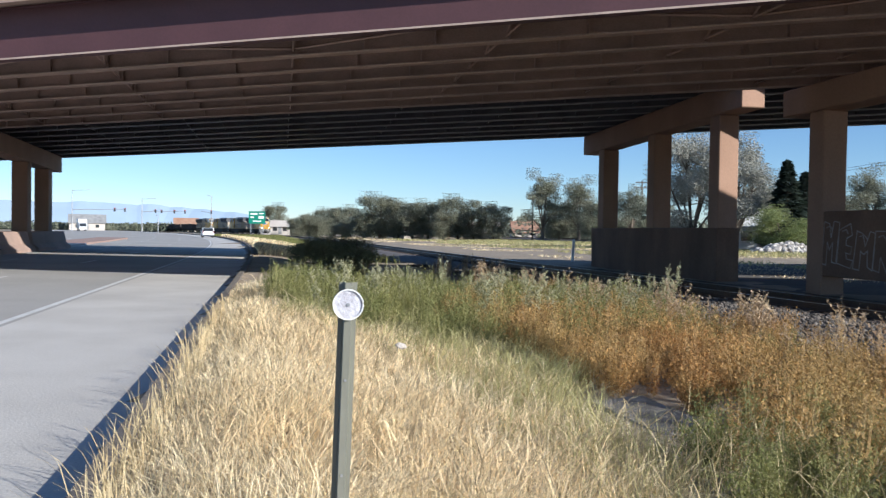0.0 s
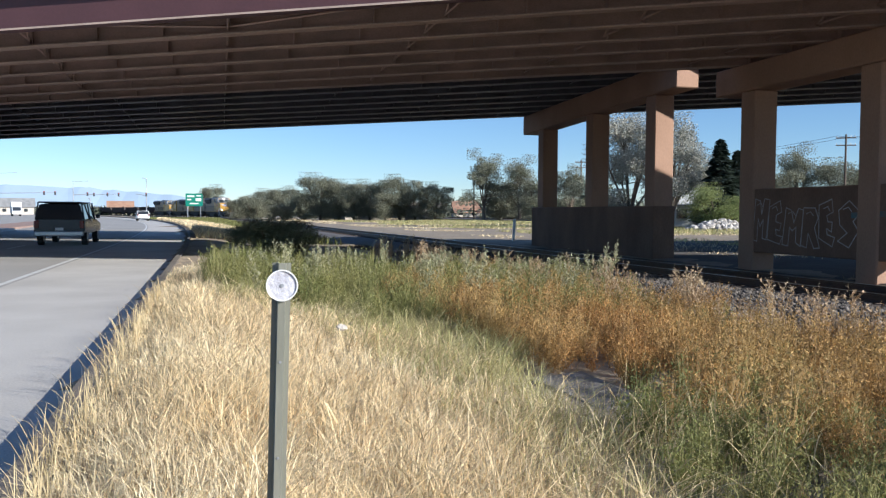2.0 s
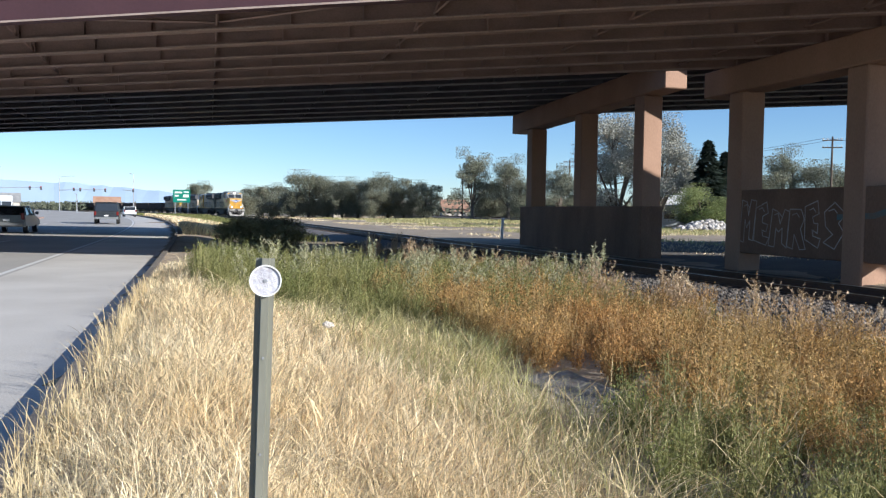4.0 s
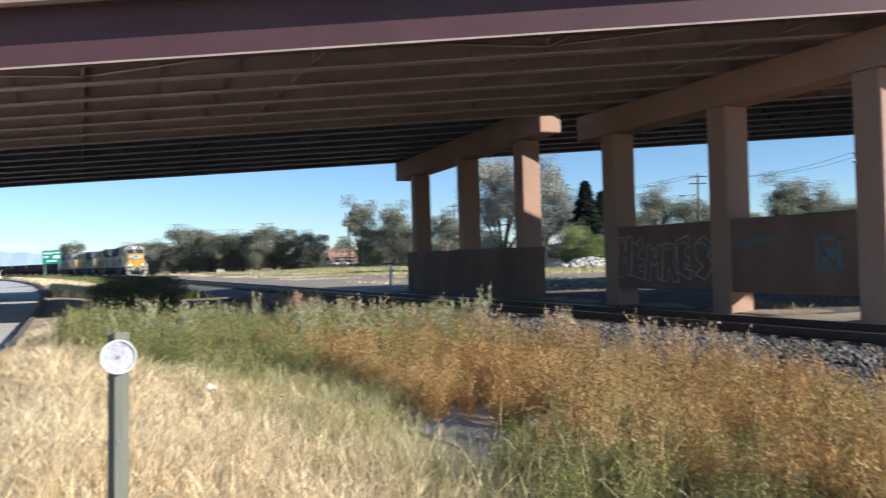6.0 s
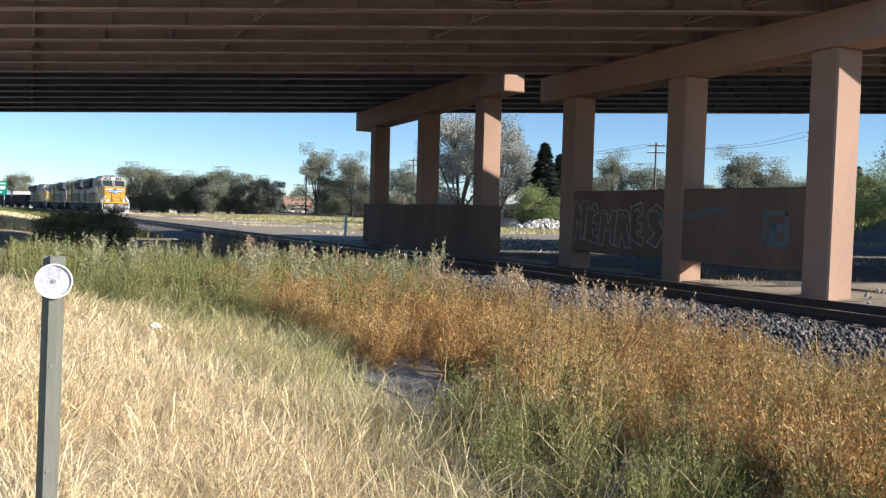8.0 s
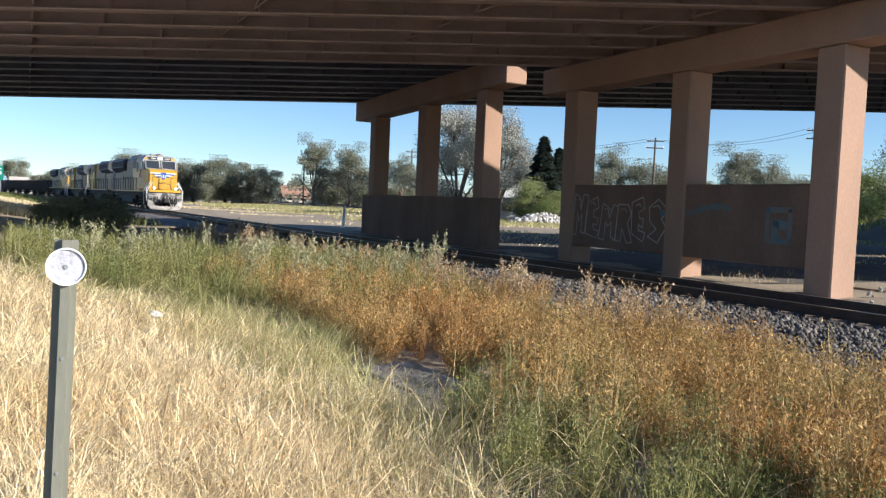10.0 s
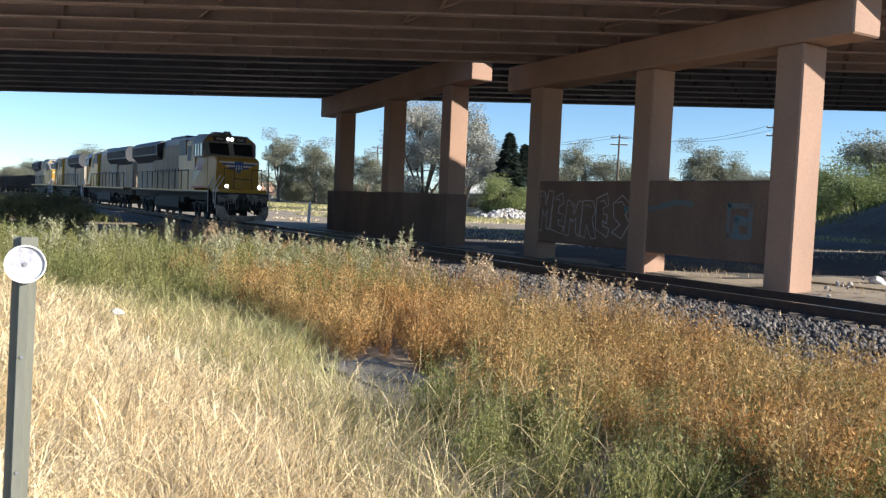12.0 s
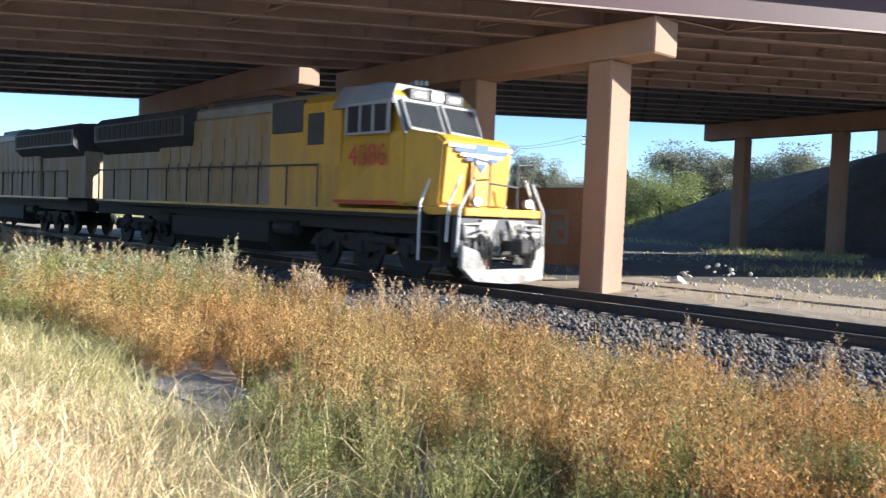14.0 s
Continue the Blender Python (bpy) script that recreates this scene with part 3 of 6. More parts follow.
    part("shield_bars", bm, WHITE, nose)
    # cab
    bm = bm_new()
    prism(bm, [(-2.75, 1.7), (-2.75, 3.30), (-3.18, 4.25), (-3.45, 4.55), (-5.6, 4.62), (-5.6, 1.7)], -1.5, 1.5, axis="y")
    for v in bm.verts:
        if v.co.z > 4.4:
            v.co.y *= 0.72
        if v.co.x > -2.8:
            v.co.y *= 0.9
    bmesh.ops.bevel(bm, geom=bm.edges[:], offset=0.05, segments=2, affect="EDGES")
    cab = part("cab", bm, YELLOW, loco, "yellow cab with grey roof")
    cab.location.x = 0.36
    bm = bm_new()
    prism(bm, [(-3.10, 4.05), (-3.16, 4.18), (-3.44, 4.575), (-5.62, 4.645), (-5.62, 4.05)], -1.51, 1.51, axis="y")
    for v in bm.verts:
        if v.co.z > 4.4:
            v.co.y *= 0.74
    part("cab_roof", bm, GREY_PAINT, cab, "grey painted cab roof")
    bm = bm_new()
    vs = [bm.verts.new(c) for c in ((-2.735, -1.36, 3.31), (-2.735, 1.36, 3.31), (-3.16, 1.47, 4.24), (-3.16, -1.47, 4.24))]
    bm.faces.new(vs)
    ext = bmesh.ops.extrude_face_region(bm, geom=bm.faces[:])
    for v in [g for g in ext["geom"] if isinstance(g, bmesh.types.BMVert)]:
        v.co.x -= 0.05
    bmesh.ops.recalc_face_normals(bm, faces=bm.faces[:])
    part("cab_front", bm, GREY_PAINT, cab, "pale grey cab front")
    for s in (-1, 1):
        bm = bm_new()
        y0, y1 = (0.1, 1.28) if s > 0 else (-1.28, -0.1)
        vs = [bm.verts.new(c) for c in ((-2.74, y0, 3.5), (-2.72, y1, 3.44), (-3.08, y1 * 1.02, 4.12), (-3.08, y0, 4.12))]
        bm.faces.new(vs)
        ext = bmesh.ops.extrude_face_region(bm, geom=bm.faces[:])
        for v in [g for g in ext["geom"] if isinstance(g, bmesh.types.BMVert)]:
            v.co.x += 0.04
        bmesh.ops.recalc_face_normals(bm, faces=bm.faces[:])
        w = part("windshield", bm, GLASS, cab, "dark sloping windshield pane")
        bm = bm_new()
        for a, b in (((-2.70, y0, 3.48), (-2.68, y1, 3.42)), ((-3.05, y0, 4.14), (-3.05, y1 * 1.02, 4.14)), ((-2.70, y0, 3.48), (-3.05, y0, 4.14)), ((-2.68, y1, 3.42), (-3.05, y1 * 1.02, 4.14))):
            rod(bm, a, b, 0.045, n=6)
        part("window_frame", bm, GREY_PAINT, w, "grey window frame")
        for x0, x1 in ((-3.78, -3.28), (-4.30, -3.86), (-4.85, -4.38)):
            bm = bm_new()
            box(bm, x0, x1, s * 1.49, s * 1.53, 3.42, 4.05)
            part("side_window", bm, GLASS, cab, "dark sliding side window")
        bm = bm_new()
        for x in (-3.24, -3.82, -4.34, -4.9):
            box(bm, x - 0.045, x + 0.045, s * 1.5, s * 1.555, 3.38, 4.09)
        box(bm, -4.95, -3.2, s * 1.5, s * 1.565, 3.36, 3.42)
        box(bm, -4.95, -3.2, s * 1.5, s * 1.56, 4.06, 4.11)
        part("side_window_frame", bm, GREY_PAINT, cab, "grey window frames")
        bm = bm_new()
        prism(bm, [(-5.4, 1.72), (-2.9, 1.72), (-2.9, 1.80), (-5.4, 1.80)], s * 1.505, s * 1.515)
        part("cab_stripe", bm, RED, cab)
        if number:
            me = text_mesh(number, 0.72)
            me.materials.append(RED)
            turn = pose(-4.05, s * 1.506, 2.85, 90, 0, 0 if s < 0 else 180)
            part("road_number", me, None, cab, "red road number", m=turn)
    # number boards and headlight
    for s in (-1, 1):
        bm = bm_new()
        box(bm, -3.32, -3.10, s * 0.28, s * 0.95, 4.20, 4.46, 0.02)
        board = part("number_board", bm, DARK_PAINT, cab, "black number board")
        if number:
            me = text_mesh(number, 0.2)
            me.materials.append(WHITE)
            part("board_number", me, None, board, m=pose(-3.096, s * 0.61, 4.33, 90, 0, 90))
    bm = bm_new()
    box(bm, -3.4, -3.10, -0.24, 0.24, 4.2, 4.5, 0.03)
    hl = part("headlight_box", bm, GREY_PAINT, cab)
    for s in (-1, 1):
        bm = bm_new()
        rod(bm, (-3.12, s * 0.11, 4.35), (-3.085, s * 0.11, 4.35), 0.085, n=14)
        part("headlight", bm, LAMP_ON if number else WHITE, hl, "lit headlight" if number else "headlight")
        bm = bm_new()
        rod(bm, (-0.45, s * 0.92, 1.84), (-0.32, s * 0.92, 1.84), 0.11, n=14)
        d = part("ditch_light_housing", bm, GREY_PAINT, loco)
        bm = bm_new()
        rod(bm, (-0.325, s * 0.92, 1.84), (-0.30, s * 0.92, 1.84), 0.09, n=14)
        part("ditch_light", bm, LAMP_ON if number else WHITE, d, "lit ditch light" if number else "ditch light")
    # roof gear
    bm = bm_new()
    for i in range(3):
        rod(bm, (-4.2, 0.1 * i - 0.1, 4.72), (-3.8 + 0.08 * i, 0.1 * i - 0.1, 4.74), 0.03, 0.07, n=8)
    box(bm, -4.3, -4.1, -0.2, 0.2, 4.62, 4.7)
    part("horn", bm, GREY_PAINT, cab, "roof horn cluster")
    bm = bm_new()
    box(bm, -5.2, -4.5, -0.55, 0.55, 4.62, 4.78, 0.04)
    part("roof_air_conditioner", bm, GREY_PAINT, cab)
    # hoods
    hood_box("inverter_cabinet", loco, YELLOW, -8.4, -4.98, 1.36, 1.6, 4.5, label="yellow equipment cabinet")
    for s in (-1, 1):
        box_part("intake_grille", loco, DARK_PAINT, -6.5, -5.75, s * 1.355, s * 1.375, 3.2, 4.02, label="dark intake grille")
        box_part("intake_grille", loco, DARK_PAINT, -8.3, -6.75, s * 1.2, s * 1.4, 3.55, 4.4, bevel=0.02, label="dark intake grille")
    hood_box("engine_hood", loco, YELLOW_WORN, -16.2, -8.4, 1.12, 1.6, 4.4, label="worn yellow engine hood streaked with grime")
    hood_box("hood_roof", loco, GREY_PAINT, -16.2, -4.96, 1.04, 4.25, 4.6, 0.1, label="grey hood roof")
    hood_box("radiator_hood", loco, YELLOW_WORN, -21.6, -16.2, 1.02, 1.6, 3.5, 0.05, label="worn yellow rear hood")
    bm = bm_new()
    prism(bm, [(-1.02, 3.3), (1.02, 3.3), (1.5, 3.72), (1.5, 4.35), (1.2, 4.62), (-1.2, 4.62), (-1.5, 4.35), (-1.5, 3.72)], -21.4, -13.6, axis="x")
    wing = part("radiator_wing", bm, DARK_PAINT, loco, "dark grey flared radiator")
    for s in (-1, 1):
        bm = bm_new()
        for i in range(15):
            x = -21.1 + i * 0.49
            box(bm, x, x + 0.36, s * 1.495, s * 1.52, 3.8, 4.3)
        part("radiator_grille", bm, UNDERFRAME, wing)
    for x in (-17.5, -19.0, -20.5):
        bm = bm_new()
        rod(bm, (x, 0, 4.6), (x, 0, 4.7), 0.62, n=20)
        part("radiator_fan", bm, DARK_PAINT, wing, "round roof fan")
    bm = bm_new()
    box(bm, -13.0, -9.2, -0.75, 0.75, 4.55, 4.8, 0.05)
    box(bm, -15.4, -14.0, -0.5, 0.5, 4.55, 4.75, 0.05)
    part("exhaust_housing", bm, DARK_PAINT, loco, "dark exhaust housing")
    # hood doors
    for s in (-1, 1):
        for i in range(10):
            x = -16.0 + i * 0.76
            bm = bm_new()
            box(bm, x, x + 0.70, s * 1.12, s * 1.145, 1.85, 3.55)
            d = part("hood_door", bm, YELLOW_WORN, loco)
            bm = bm_new()
            rod(bm, (x + 0.62, s * 1.16, 2.6), (x + 0.62, s * 1.16, 2.85), 0.018, n=5)
            part("latch", bm, DARK_PAINT, d)
        bm = bm_new()
        box(bm, -13.3, -9.0, s * 1.12, s * 1.135, 3.62, 4.02)
        part("side_vent", bm, YELLOW_WORN, loco)
    # handrails
    for s in (-1, 1):
        x = -20.8
        while x < -5.7:
            bm = bm_new()
            rod(bm, (x, s * 1.5, 1.6), (x, s * 1.5, 2.68), 0.028, n=6)
            part("handrail_post", bm, DARK_PAINT, loco)
            x += 1.5
        bm = bm_new()
        rod(bm, (-20.9, s * 1.5, 2.68), (-5.8, s * 1.5, 2.68), 0.026, n=6)
        part("handrail", bm, DARK_PAINT, loco)
        # corner steps with pale grab rails
        bm = bm_new()
        for z in (0.45, 0.78, 1.12):
            box(bm, -1.6, -0.95, s * 1.15, s * 1.52, z, z + 0.04)
        box(bm, -1.64, -1.6, s * 1.1, s * 1.52, 0.4, 1.5)
        box(bm, -0.95, -0.91, s * 1.1, s * 1.52, 0.4, 1.5)
        part("step_well", bm, UNDERFRAME, loco)
        for pts in ([(-1.62, 1.53, 0.5), (-1.62, 1.53, 1.75), (-1.62, 1.2, 2.35), (-1.62, 1.2, 3.05)],
                    [(-0.72, 1.5, 0.95), (-0.66, 1.53, 1.75), (-0.66, 1.15, 2.4)],
                    [(-0.4, 1.5, 0.75), (-0.34, 1.53, 0.95), (-0.34, 1.5, 1.65), (-0.34, 1.05, 2.3)]):
            bm = bm_new()
            q = [(x, s * y, z) for x, y, z in pts]
            for a, b in zip(q, q[1:]):
                rod(bm, a, b, 0.03, n=6)
            part("grab_rail", bm, WHITE, loco, "white painted grab rail")
    bm = bm_new()
    for y in (-1.05, -0.5, 0.5, 1.05):
        rod(bm, (-0.36, y, 1.7), (-0.36, y, 2.75), 0.022, n=6)
    for a, b in (((-0.36, -1.05, 2.75), (-0.36, -0.5, 2.7)), ((-0.36, 0.5, 2.7), (-0.36, 1.05, 2.75)), ((-0.36, -0.5, 2.25), (-0.36, 0.5, 2.2))):
        rod(bm, a, b, 0.022, n=6)
    part("front_rail", bm, DARK_PAINT, loco)
    # true length and width: about 20.7 m over the hoods, 2.9 m wide
    size = Matrix.Diagonal((LOCO_X, LOCO_Y, 1, 1))
    for ob in loco.children_recursive:
        ob.location = size @ ob.location
        if not any(abs(a) > 1e-4 for a in ob.rotation_euler):
            ob.data.transform(size)
    return loco


def make_wagon():
    w = thing("freight_wagon", label="dark brown open freight wagon behind the locomotives", category="freight wagon", group="train")
    bm = bm_new()
    box(bm, -15.6, -0.6, -1.5, 1.5, 1.1, 2.75, 0.03)
    for i in range(14):
        x = -15.4 + i * 1.1
        for s in (-1, 1):
            box(bm, x, x + 0.14, s * 1.5, s * 1.6, 1.1, 2.75)
    box(bm, -15.65, -0.55, -1.58, 1.58, 2.7, 2.82)
    part("body", bm, WAGON, w)
    for x in (-3.0, -13.2):
        bm = bm_new()
        for s in (-1, 1):
            box(bm, x - 1.2, x + 1.2, s * 0.95, s * 1.1, 0.45, 0.75, 0.04)
        t = part("truck_frame", bm, UNDERFRAME, w)
        for d in (-0.88, 0.88):
            make_wheelset(t, x + d)
    bm = bm_new()
    box(bm, -16.1, -0.1, -0.2, 0.2, 0.75, 1.1)
    part("centre_sill", bm, UNDERFRAME, w)
    return w


lead_loco = make_loco("4586", "yellow and grey freight locomotive with lit lamps, leading the train")
mid_loco = make_loco("", "worn yellow and grey freight locomotive coupled in the train")
TRAIN = [(lead_loco, 0.0, False), (mid_loco, 21.6, True)]
for i in (2, 3):
    TRAIN.append((copy_thing(mid_loco, Matrix()), 21.6 * i, i == 2))
wagon = make_wagon()
for i in range(7):
    w = wagon if i == 0 else copy_thing(wagon, Matrix())
    TRAIN.append((w, 86.4 + 16.3 * i, False))


# ---------------------------------------------------------------- road vehicles: x forward, z up from the road
def make_wheel(car, x, y, r=0.34, w=0.22):
    bm = bm_new()
    rod(bm, (x, y - w / 2, r), (x, y + w / 2, r), r, n=20)
    tyre = part("wheel", bm, RUBBER, car, "black tyre")
    bm = bm_new()
    rod(bm, (x, y - w / 2 - 0.006, r), (x, y + w / 2 + 0.006, r), r * 0.6, n=16)
    part("rim", bm, SILVER, tyre, "silver rim")


def make_car(name, paint, label, body, cabin, width, wheels, r=0.34, group="", bumper=SILVER):
    """Side outlines of (x, z) for the body and the glasshouse, x from the rear bumper forward."""
    car = thing(name, label=label, category=name.replace("_", " "), group=group)
    bm = bm_new()
    prism(bm, body, -width / 2, width / 2)
    bmesh.ops.bevel(bm, geom=bm.edges[:], offset=0.06, segments=2, affect="EDGES")
    part("body", bm, paint, car)
    bm = bm_new()
    prism(bm, cabin, -width / 2 + 0.05, width / 2 - 0.05)
    top = max(z for _, z in cabin)
    for v in bm.verts:
        if v.co.z > top - 0.15:
            v.co.y *= 0.84
    bmesh.ops.bevel(bm, geom=bm.edges[:], offset=0.04, segments=2, affect="EDGES")
    part("cabin", bm, GLASS, car, "dark glazed cabin")
    xs = [x for x, z in cabin if z > top - 0.15]
    bm = bm_new()
    box(bm, min(xs) - 0.05, max(xs) + 0.05, -width * 0.42, width * 0.42, top - 0.03, top + 0.03, 0.02)
    part("roof", bm, paint, car)
    xmax = max(x for x, _ in body)
    for s in (-1, 1):
        for x, z in [(c, None) for c in (cabin[0][0] + 0.12, (cabin[0][0] + cabin[-1][0]) / 2, cabin[-1][0] - 0.35)]:
            bm = bm_new()
            rod(bm, (x, s * (width / 2 - 0.04), cabin[0][1]), (x * 0.94 + 0.06 * sum(xs) / len(xs), s * width * 0.425, top), 0.035, n=5)
            part("window_pillar", bm, paint, car)
        bm = bm_new()
        box(bm, -0.03, 0.05, s * (width / 2 - 0.2), s * (width / 2 - 0.03), 0.75, 1.08, 0.02)
        part("tail_light", bm, TAIL_RED, car, "red tail light")
        bm = bm_new()
        box(bm, cabin[-1][0] - 0.4, cabin[-1][0] - 0.25, s * width / 2, s * (width / 2 + 0.18), cabin[0][1] + 0.05, cabin[0][1] + 0.22, 0.03)
        part("side_mirror", bm, paint, car)
        for x in wheels:
            make_wheel(car, x, s * (width / 2 - 0.12), r)
    bm = bm_new()
    box(bm, -0.12, 0.06, -width / 2 + 0.05, width / 2 - 0.05, 0.42, 0.62, 0.03)
    part("rear_bumper", bm, bumper, car, "rear bumper")
    bm = bm_new()
    box(bm, -0.06, -0.02 + 0.005, -0.16, 0.16, 0.66, 0.78)
    part("number_plate", bm, WHITE, car, "plain pale number plate")
    return car


pickup = make_car("pickup_truck", CAR_DARK, "dark pickup truck with a bed canopy driving away", [(0, 0.5), (5.6, 0.5), (5.65, 0.95), (4.3, 1.12), (0, 1.12)],
                  [(0.05, 1.1), (0.2, 1.78), (1.9, 1.82), (2.2, 1.86), (3.3, 1.86), (4.1, 1.1)], 2.0, (1.0, 4.6), 0.40)
sedan_grey = make_car("sedan", CAR_GREY, "grey sedan driving away in the inner lane", [(0, 0.35), (4.7, 0.35), (4.75, 0.7), (3.6, 0.95), (0, 0.98)],
                      [(0.3, 0.95), (1.0, 1.42), (2.5, 1.45), (3.4, 0.95)], 1.8, (0.95, 3.75), 0.32, "cars on the highway", CAR_GREY)
sedan_dark = make_car("sedan", CAR_DARK, "dark sedan driving away behind a grey one", [(0, 0.35), (4.7, 0.35), (4.75, 0.7), (3.6, 0.95), (0, 0.98)],
                      [(0.3, 0.95), (1.0, 1.42), (2.5, 1.45), (3.4, 0.95)], 1.8, (0.95, 3.75), 0.32, "cars on the highway", CAR_DARK)
parked_car = make_car("hatchback", CAR_WHITE, "white hatchback standing on the shoulder", [(0, 0.35), (4.3, 0.35), (4.35, 0.7), (3.3, 0.95), (0, 1.0)],
                      [(0.05, 0.95), (0.4, 1.5), (2.3, 1.52), (3.2, 0.95)], 1.8, (0.8, 3.45), 0.32, "", CAR_WHITE)


def lane_pose(y, off, back=False):
    d = Vector((kerb_x(y + 1) - kerb_x(y - 1), 2, 0))
    return pose(kerb_x(y) + off, y, 0.004, 0, 0, math.degrees(math.atan2(d.y, d.x)) + (180 if back else 0))


parked_car.matrix_world = lane_pose(126, -1.9)


def make_box_truck():
    t = thing("box_truck", label="white box truck approaching on the far carriageway", category="box truck")
    box_part("cargo_box", t, CAR_WHITE, 0.0, 6.0, -1.22, 1.22, 0.9, 3.7, bevel=0.04)
    bm = bm_new()
    prism(bm, [(6.1, 0.5), (8.1, 0.5), (8.15, 1.3), (7.8, 2.5), (6.1, 2.6)], -1.1, 1.1)
    bmesh.ops.bevel(bm, geom=bm.edges[:], offset=0.06, segments=2, affect="EDGES")
    part("cab", bm, CAR_WHITE, t)
    bm = bm_new()
    prism(bm, [(8.16, 1.4), (7.86, 2.35), (7.8, 2.33), (8.1, 1.38)], -0.95, 0.95)
    part("windshield", bm, GLASS, t)
    box_part("chassis", t, UNDERFRAME, 0.0, 8.0, -0.5, 0.5, 0.5, 0.9)
    for x in (1.3, 7.1):
        for s in (-1, 1):
            make_wheel(t, x, s * 0.95, 0.45, 0.3)
    return t


box_truck = make_box_truck()


# ---------------------------------------------------------------- vegetation
STRAW = leafy("dry_straw", (0.78, 0.61, 0.35), (0.86, 0.74, 0.50), 0.9, 0.25, 0.55)
GREEN_GRASS = leafy("green_grass", (0.37, 0.37, 0.14), (0.66, 0.57, 0.30), 1.2, 0.4, 0.3)
RUST_WEED = leafy("rust_weed", (0.42, 0.215, 0.065), (0.45, 0.335, 0.13), 0.8, 0.3, 0.65)
GREEN_WEED = leafy("green_weed", (0.155, 0.18, 0.05), (0.31, 0.29, 0.10), 0.9, 0.35, 0.3)
RUST_TWIG = leafy("rust_twig", (0.40, 0.24, 0.09), (0.58, 0.44, 0.22), 2.5, 0.25, 0.2)
GREEN_TWIG = leafy("green_twig", (0.24, 0.24, 0.09), (0.42, 0.37, 0.17), 2.5, 0.25, 0.2)
STALK = leafy("pale_stalk", (0.64, 0.52, 0.30), (0.52, 0.38, 0.19), 2.0, 0.2, 0.2)
DRY_SEED = leafy("dry_seed", (0.42, 0.29, 0.17), (0.50, 0.40, 0.27), 2.0, 0.2, 0.3)
GREEN_SEED = leafy("green_seed", (0.34, 0.34, 0.19), (0.46, 0.43, 0.28), 2.0, 0.2, 0.3)
LEAF_DARK = leafy("dark_leaf", (0.17, 0.18, 0.10), (0.22, 0.22, 0.13), 0.5, 0.25, 0.3)
LEAF_OLIVE = leafy("olive_leaf", (0.20, 0.21, 0.145), (0.285, 0.275, 0.20), 0.4, 0.3, 0.45)
LEAF_SILVER = leafy("silver_leaf", (0.31, 0.31, 0.26), (0.42, 0.41, 0.35), 0.5, 0.25, 0.3)
LEAF_LIGHT = leafy("light_leaf", (0.21, 0.26, 0.09), (0.29, 0.31, 0.13), 0.6, 0.35, 0.3)
NEEDLE = leafy("conifer_needle", (0.025, 0.042, 0.028), (0.04, 0.055, 0.035), 0.8, 0.15, 0.3)
BARK = material("bark", (0.16, 0.13, 0.10), 0.95, 0, (0.1, 0.08, 0.06), 4, 0.8, 0.2, 20, 0.6, stretch=(1, 1, 0.3))
FAR_GREEN = leafy("far_foliage", (0.12, 0.135, 0.09), (0.16, 0.165, 0.115), 0.05, 0.2, 0.3)
rng = np.random.default_rng(7)


def mesh_of(name, verts, tris, mats, index=None):
    me = bpy.data.meshes.new(name)
    verts, tris = np.asarray(verts, np.float32), np.asarray(tris, np.int32)
    me.vertices.add(len(verts))
    me.vertices.foreach_set("co", verts.ravel())
    me.loops.add(len(tris) * 3)
    me.loops.foreach_set("vertex_index", tris.ravel())
    me.polygons.add(len(tris))
    me.polygons.foreach_set("loop_start", np.arange(0, len(tris) * 3, 3, dtype=np.int32))
    for m in mats:
        me.materials.append(m)
    if index is not None:
        me.polygons.foreach_set("material_index", np.asarray(index, np.int32))
    me.update(calc_edges=True)
    return me


def heights(xy):
    return np.array([ground_z(x, y) for x, y in xy])


def blades(xy, tall, width, droop, wind=(0.12, -0.03), base=None):
    """Curved grass blades of three lengths each: verts and triangles."""
    n = len(xy)
    z = heights(xy) - 0.02 if base is None else base
    ang = rng.uniform(0, 2 * np.pi, n)
    lean = np.stack([np.cos(ang), np.sin(ang)], 1) * (droop * rng.uniform(0.2, 1.3, n))[:, None] + np.array(wind) * droop.reshape(-1, 1)
    face = rng.uniform(0, np.pi, n)
    side = np.stack([np.cos(face), np.sin(face), np.zeros(n)], 1) * (width / 2)[:, None]
    root = np.column_stack([xy, z])
    out = []
    for t, w in ((0.0, 1.0), (0.45, 0.9), (0.8, 0.7)):
        c = root.copy()
        c[:, :2] += lean * (t * t) * tall[:, None]
        c[:, 2] += tall * (t - 0.28 * np.minimum(1.5, droop) * t ** 3)
        out += [c - side * w, c + side * w]
    c = root.copy()
    c[:, :2] += lean * tall[:, None]
    c[:, 2] += tall * (1 - 0.28 * np.minimum(1.5, droop))
    out.append(c)
    verts = np.stack(out, 1).reshape(-1, 3)
    pat = np.array([[0, 1, 2], [1, 3, 2], [2, 3, 4], [3, 5, 4], [4, 5, 6]])
    tris = (np.arange(n) * 7)[:, None, None] + pat[None]
    return verts, tris.reshape(-1, 3)


def scatter(n, x0, x1, y0, y1, power=0.5):
    """More of them near the camera."""
    u = rng.uniform(0, 1, n)
    y = (y0 ** power + u * (y1 ** power - y0 ** power)) ** (1 / power)
    return np.column_stack([rng.uniform(x0, x1, n), y])


kx = np.vectorize(kerb_x)


def gold_edge(y):
    """Where the straw gives way to green, by the distance ahead."""
    return np.interp(y, [0, 3, 5, 7, 9, 11, 13, 15, 19], [0.95, 0.45, 0.2, -0.12, -0.65, -1.9, -3.9, -4.9, -5.9])


def wobble(xy, s=0.9, seed=0.0):
    return np.array([noise.noise((x * s, y * s, seed)) for x, y in xy])


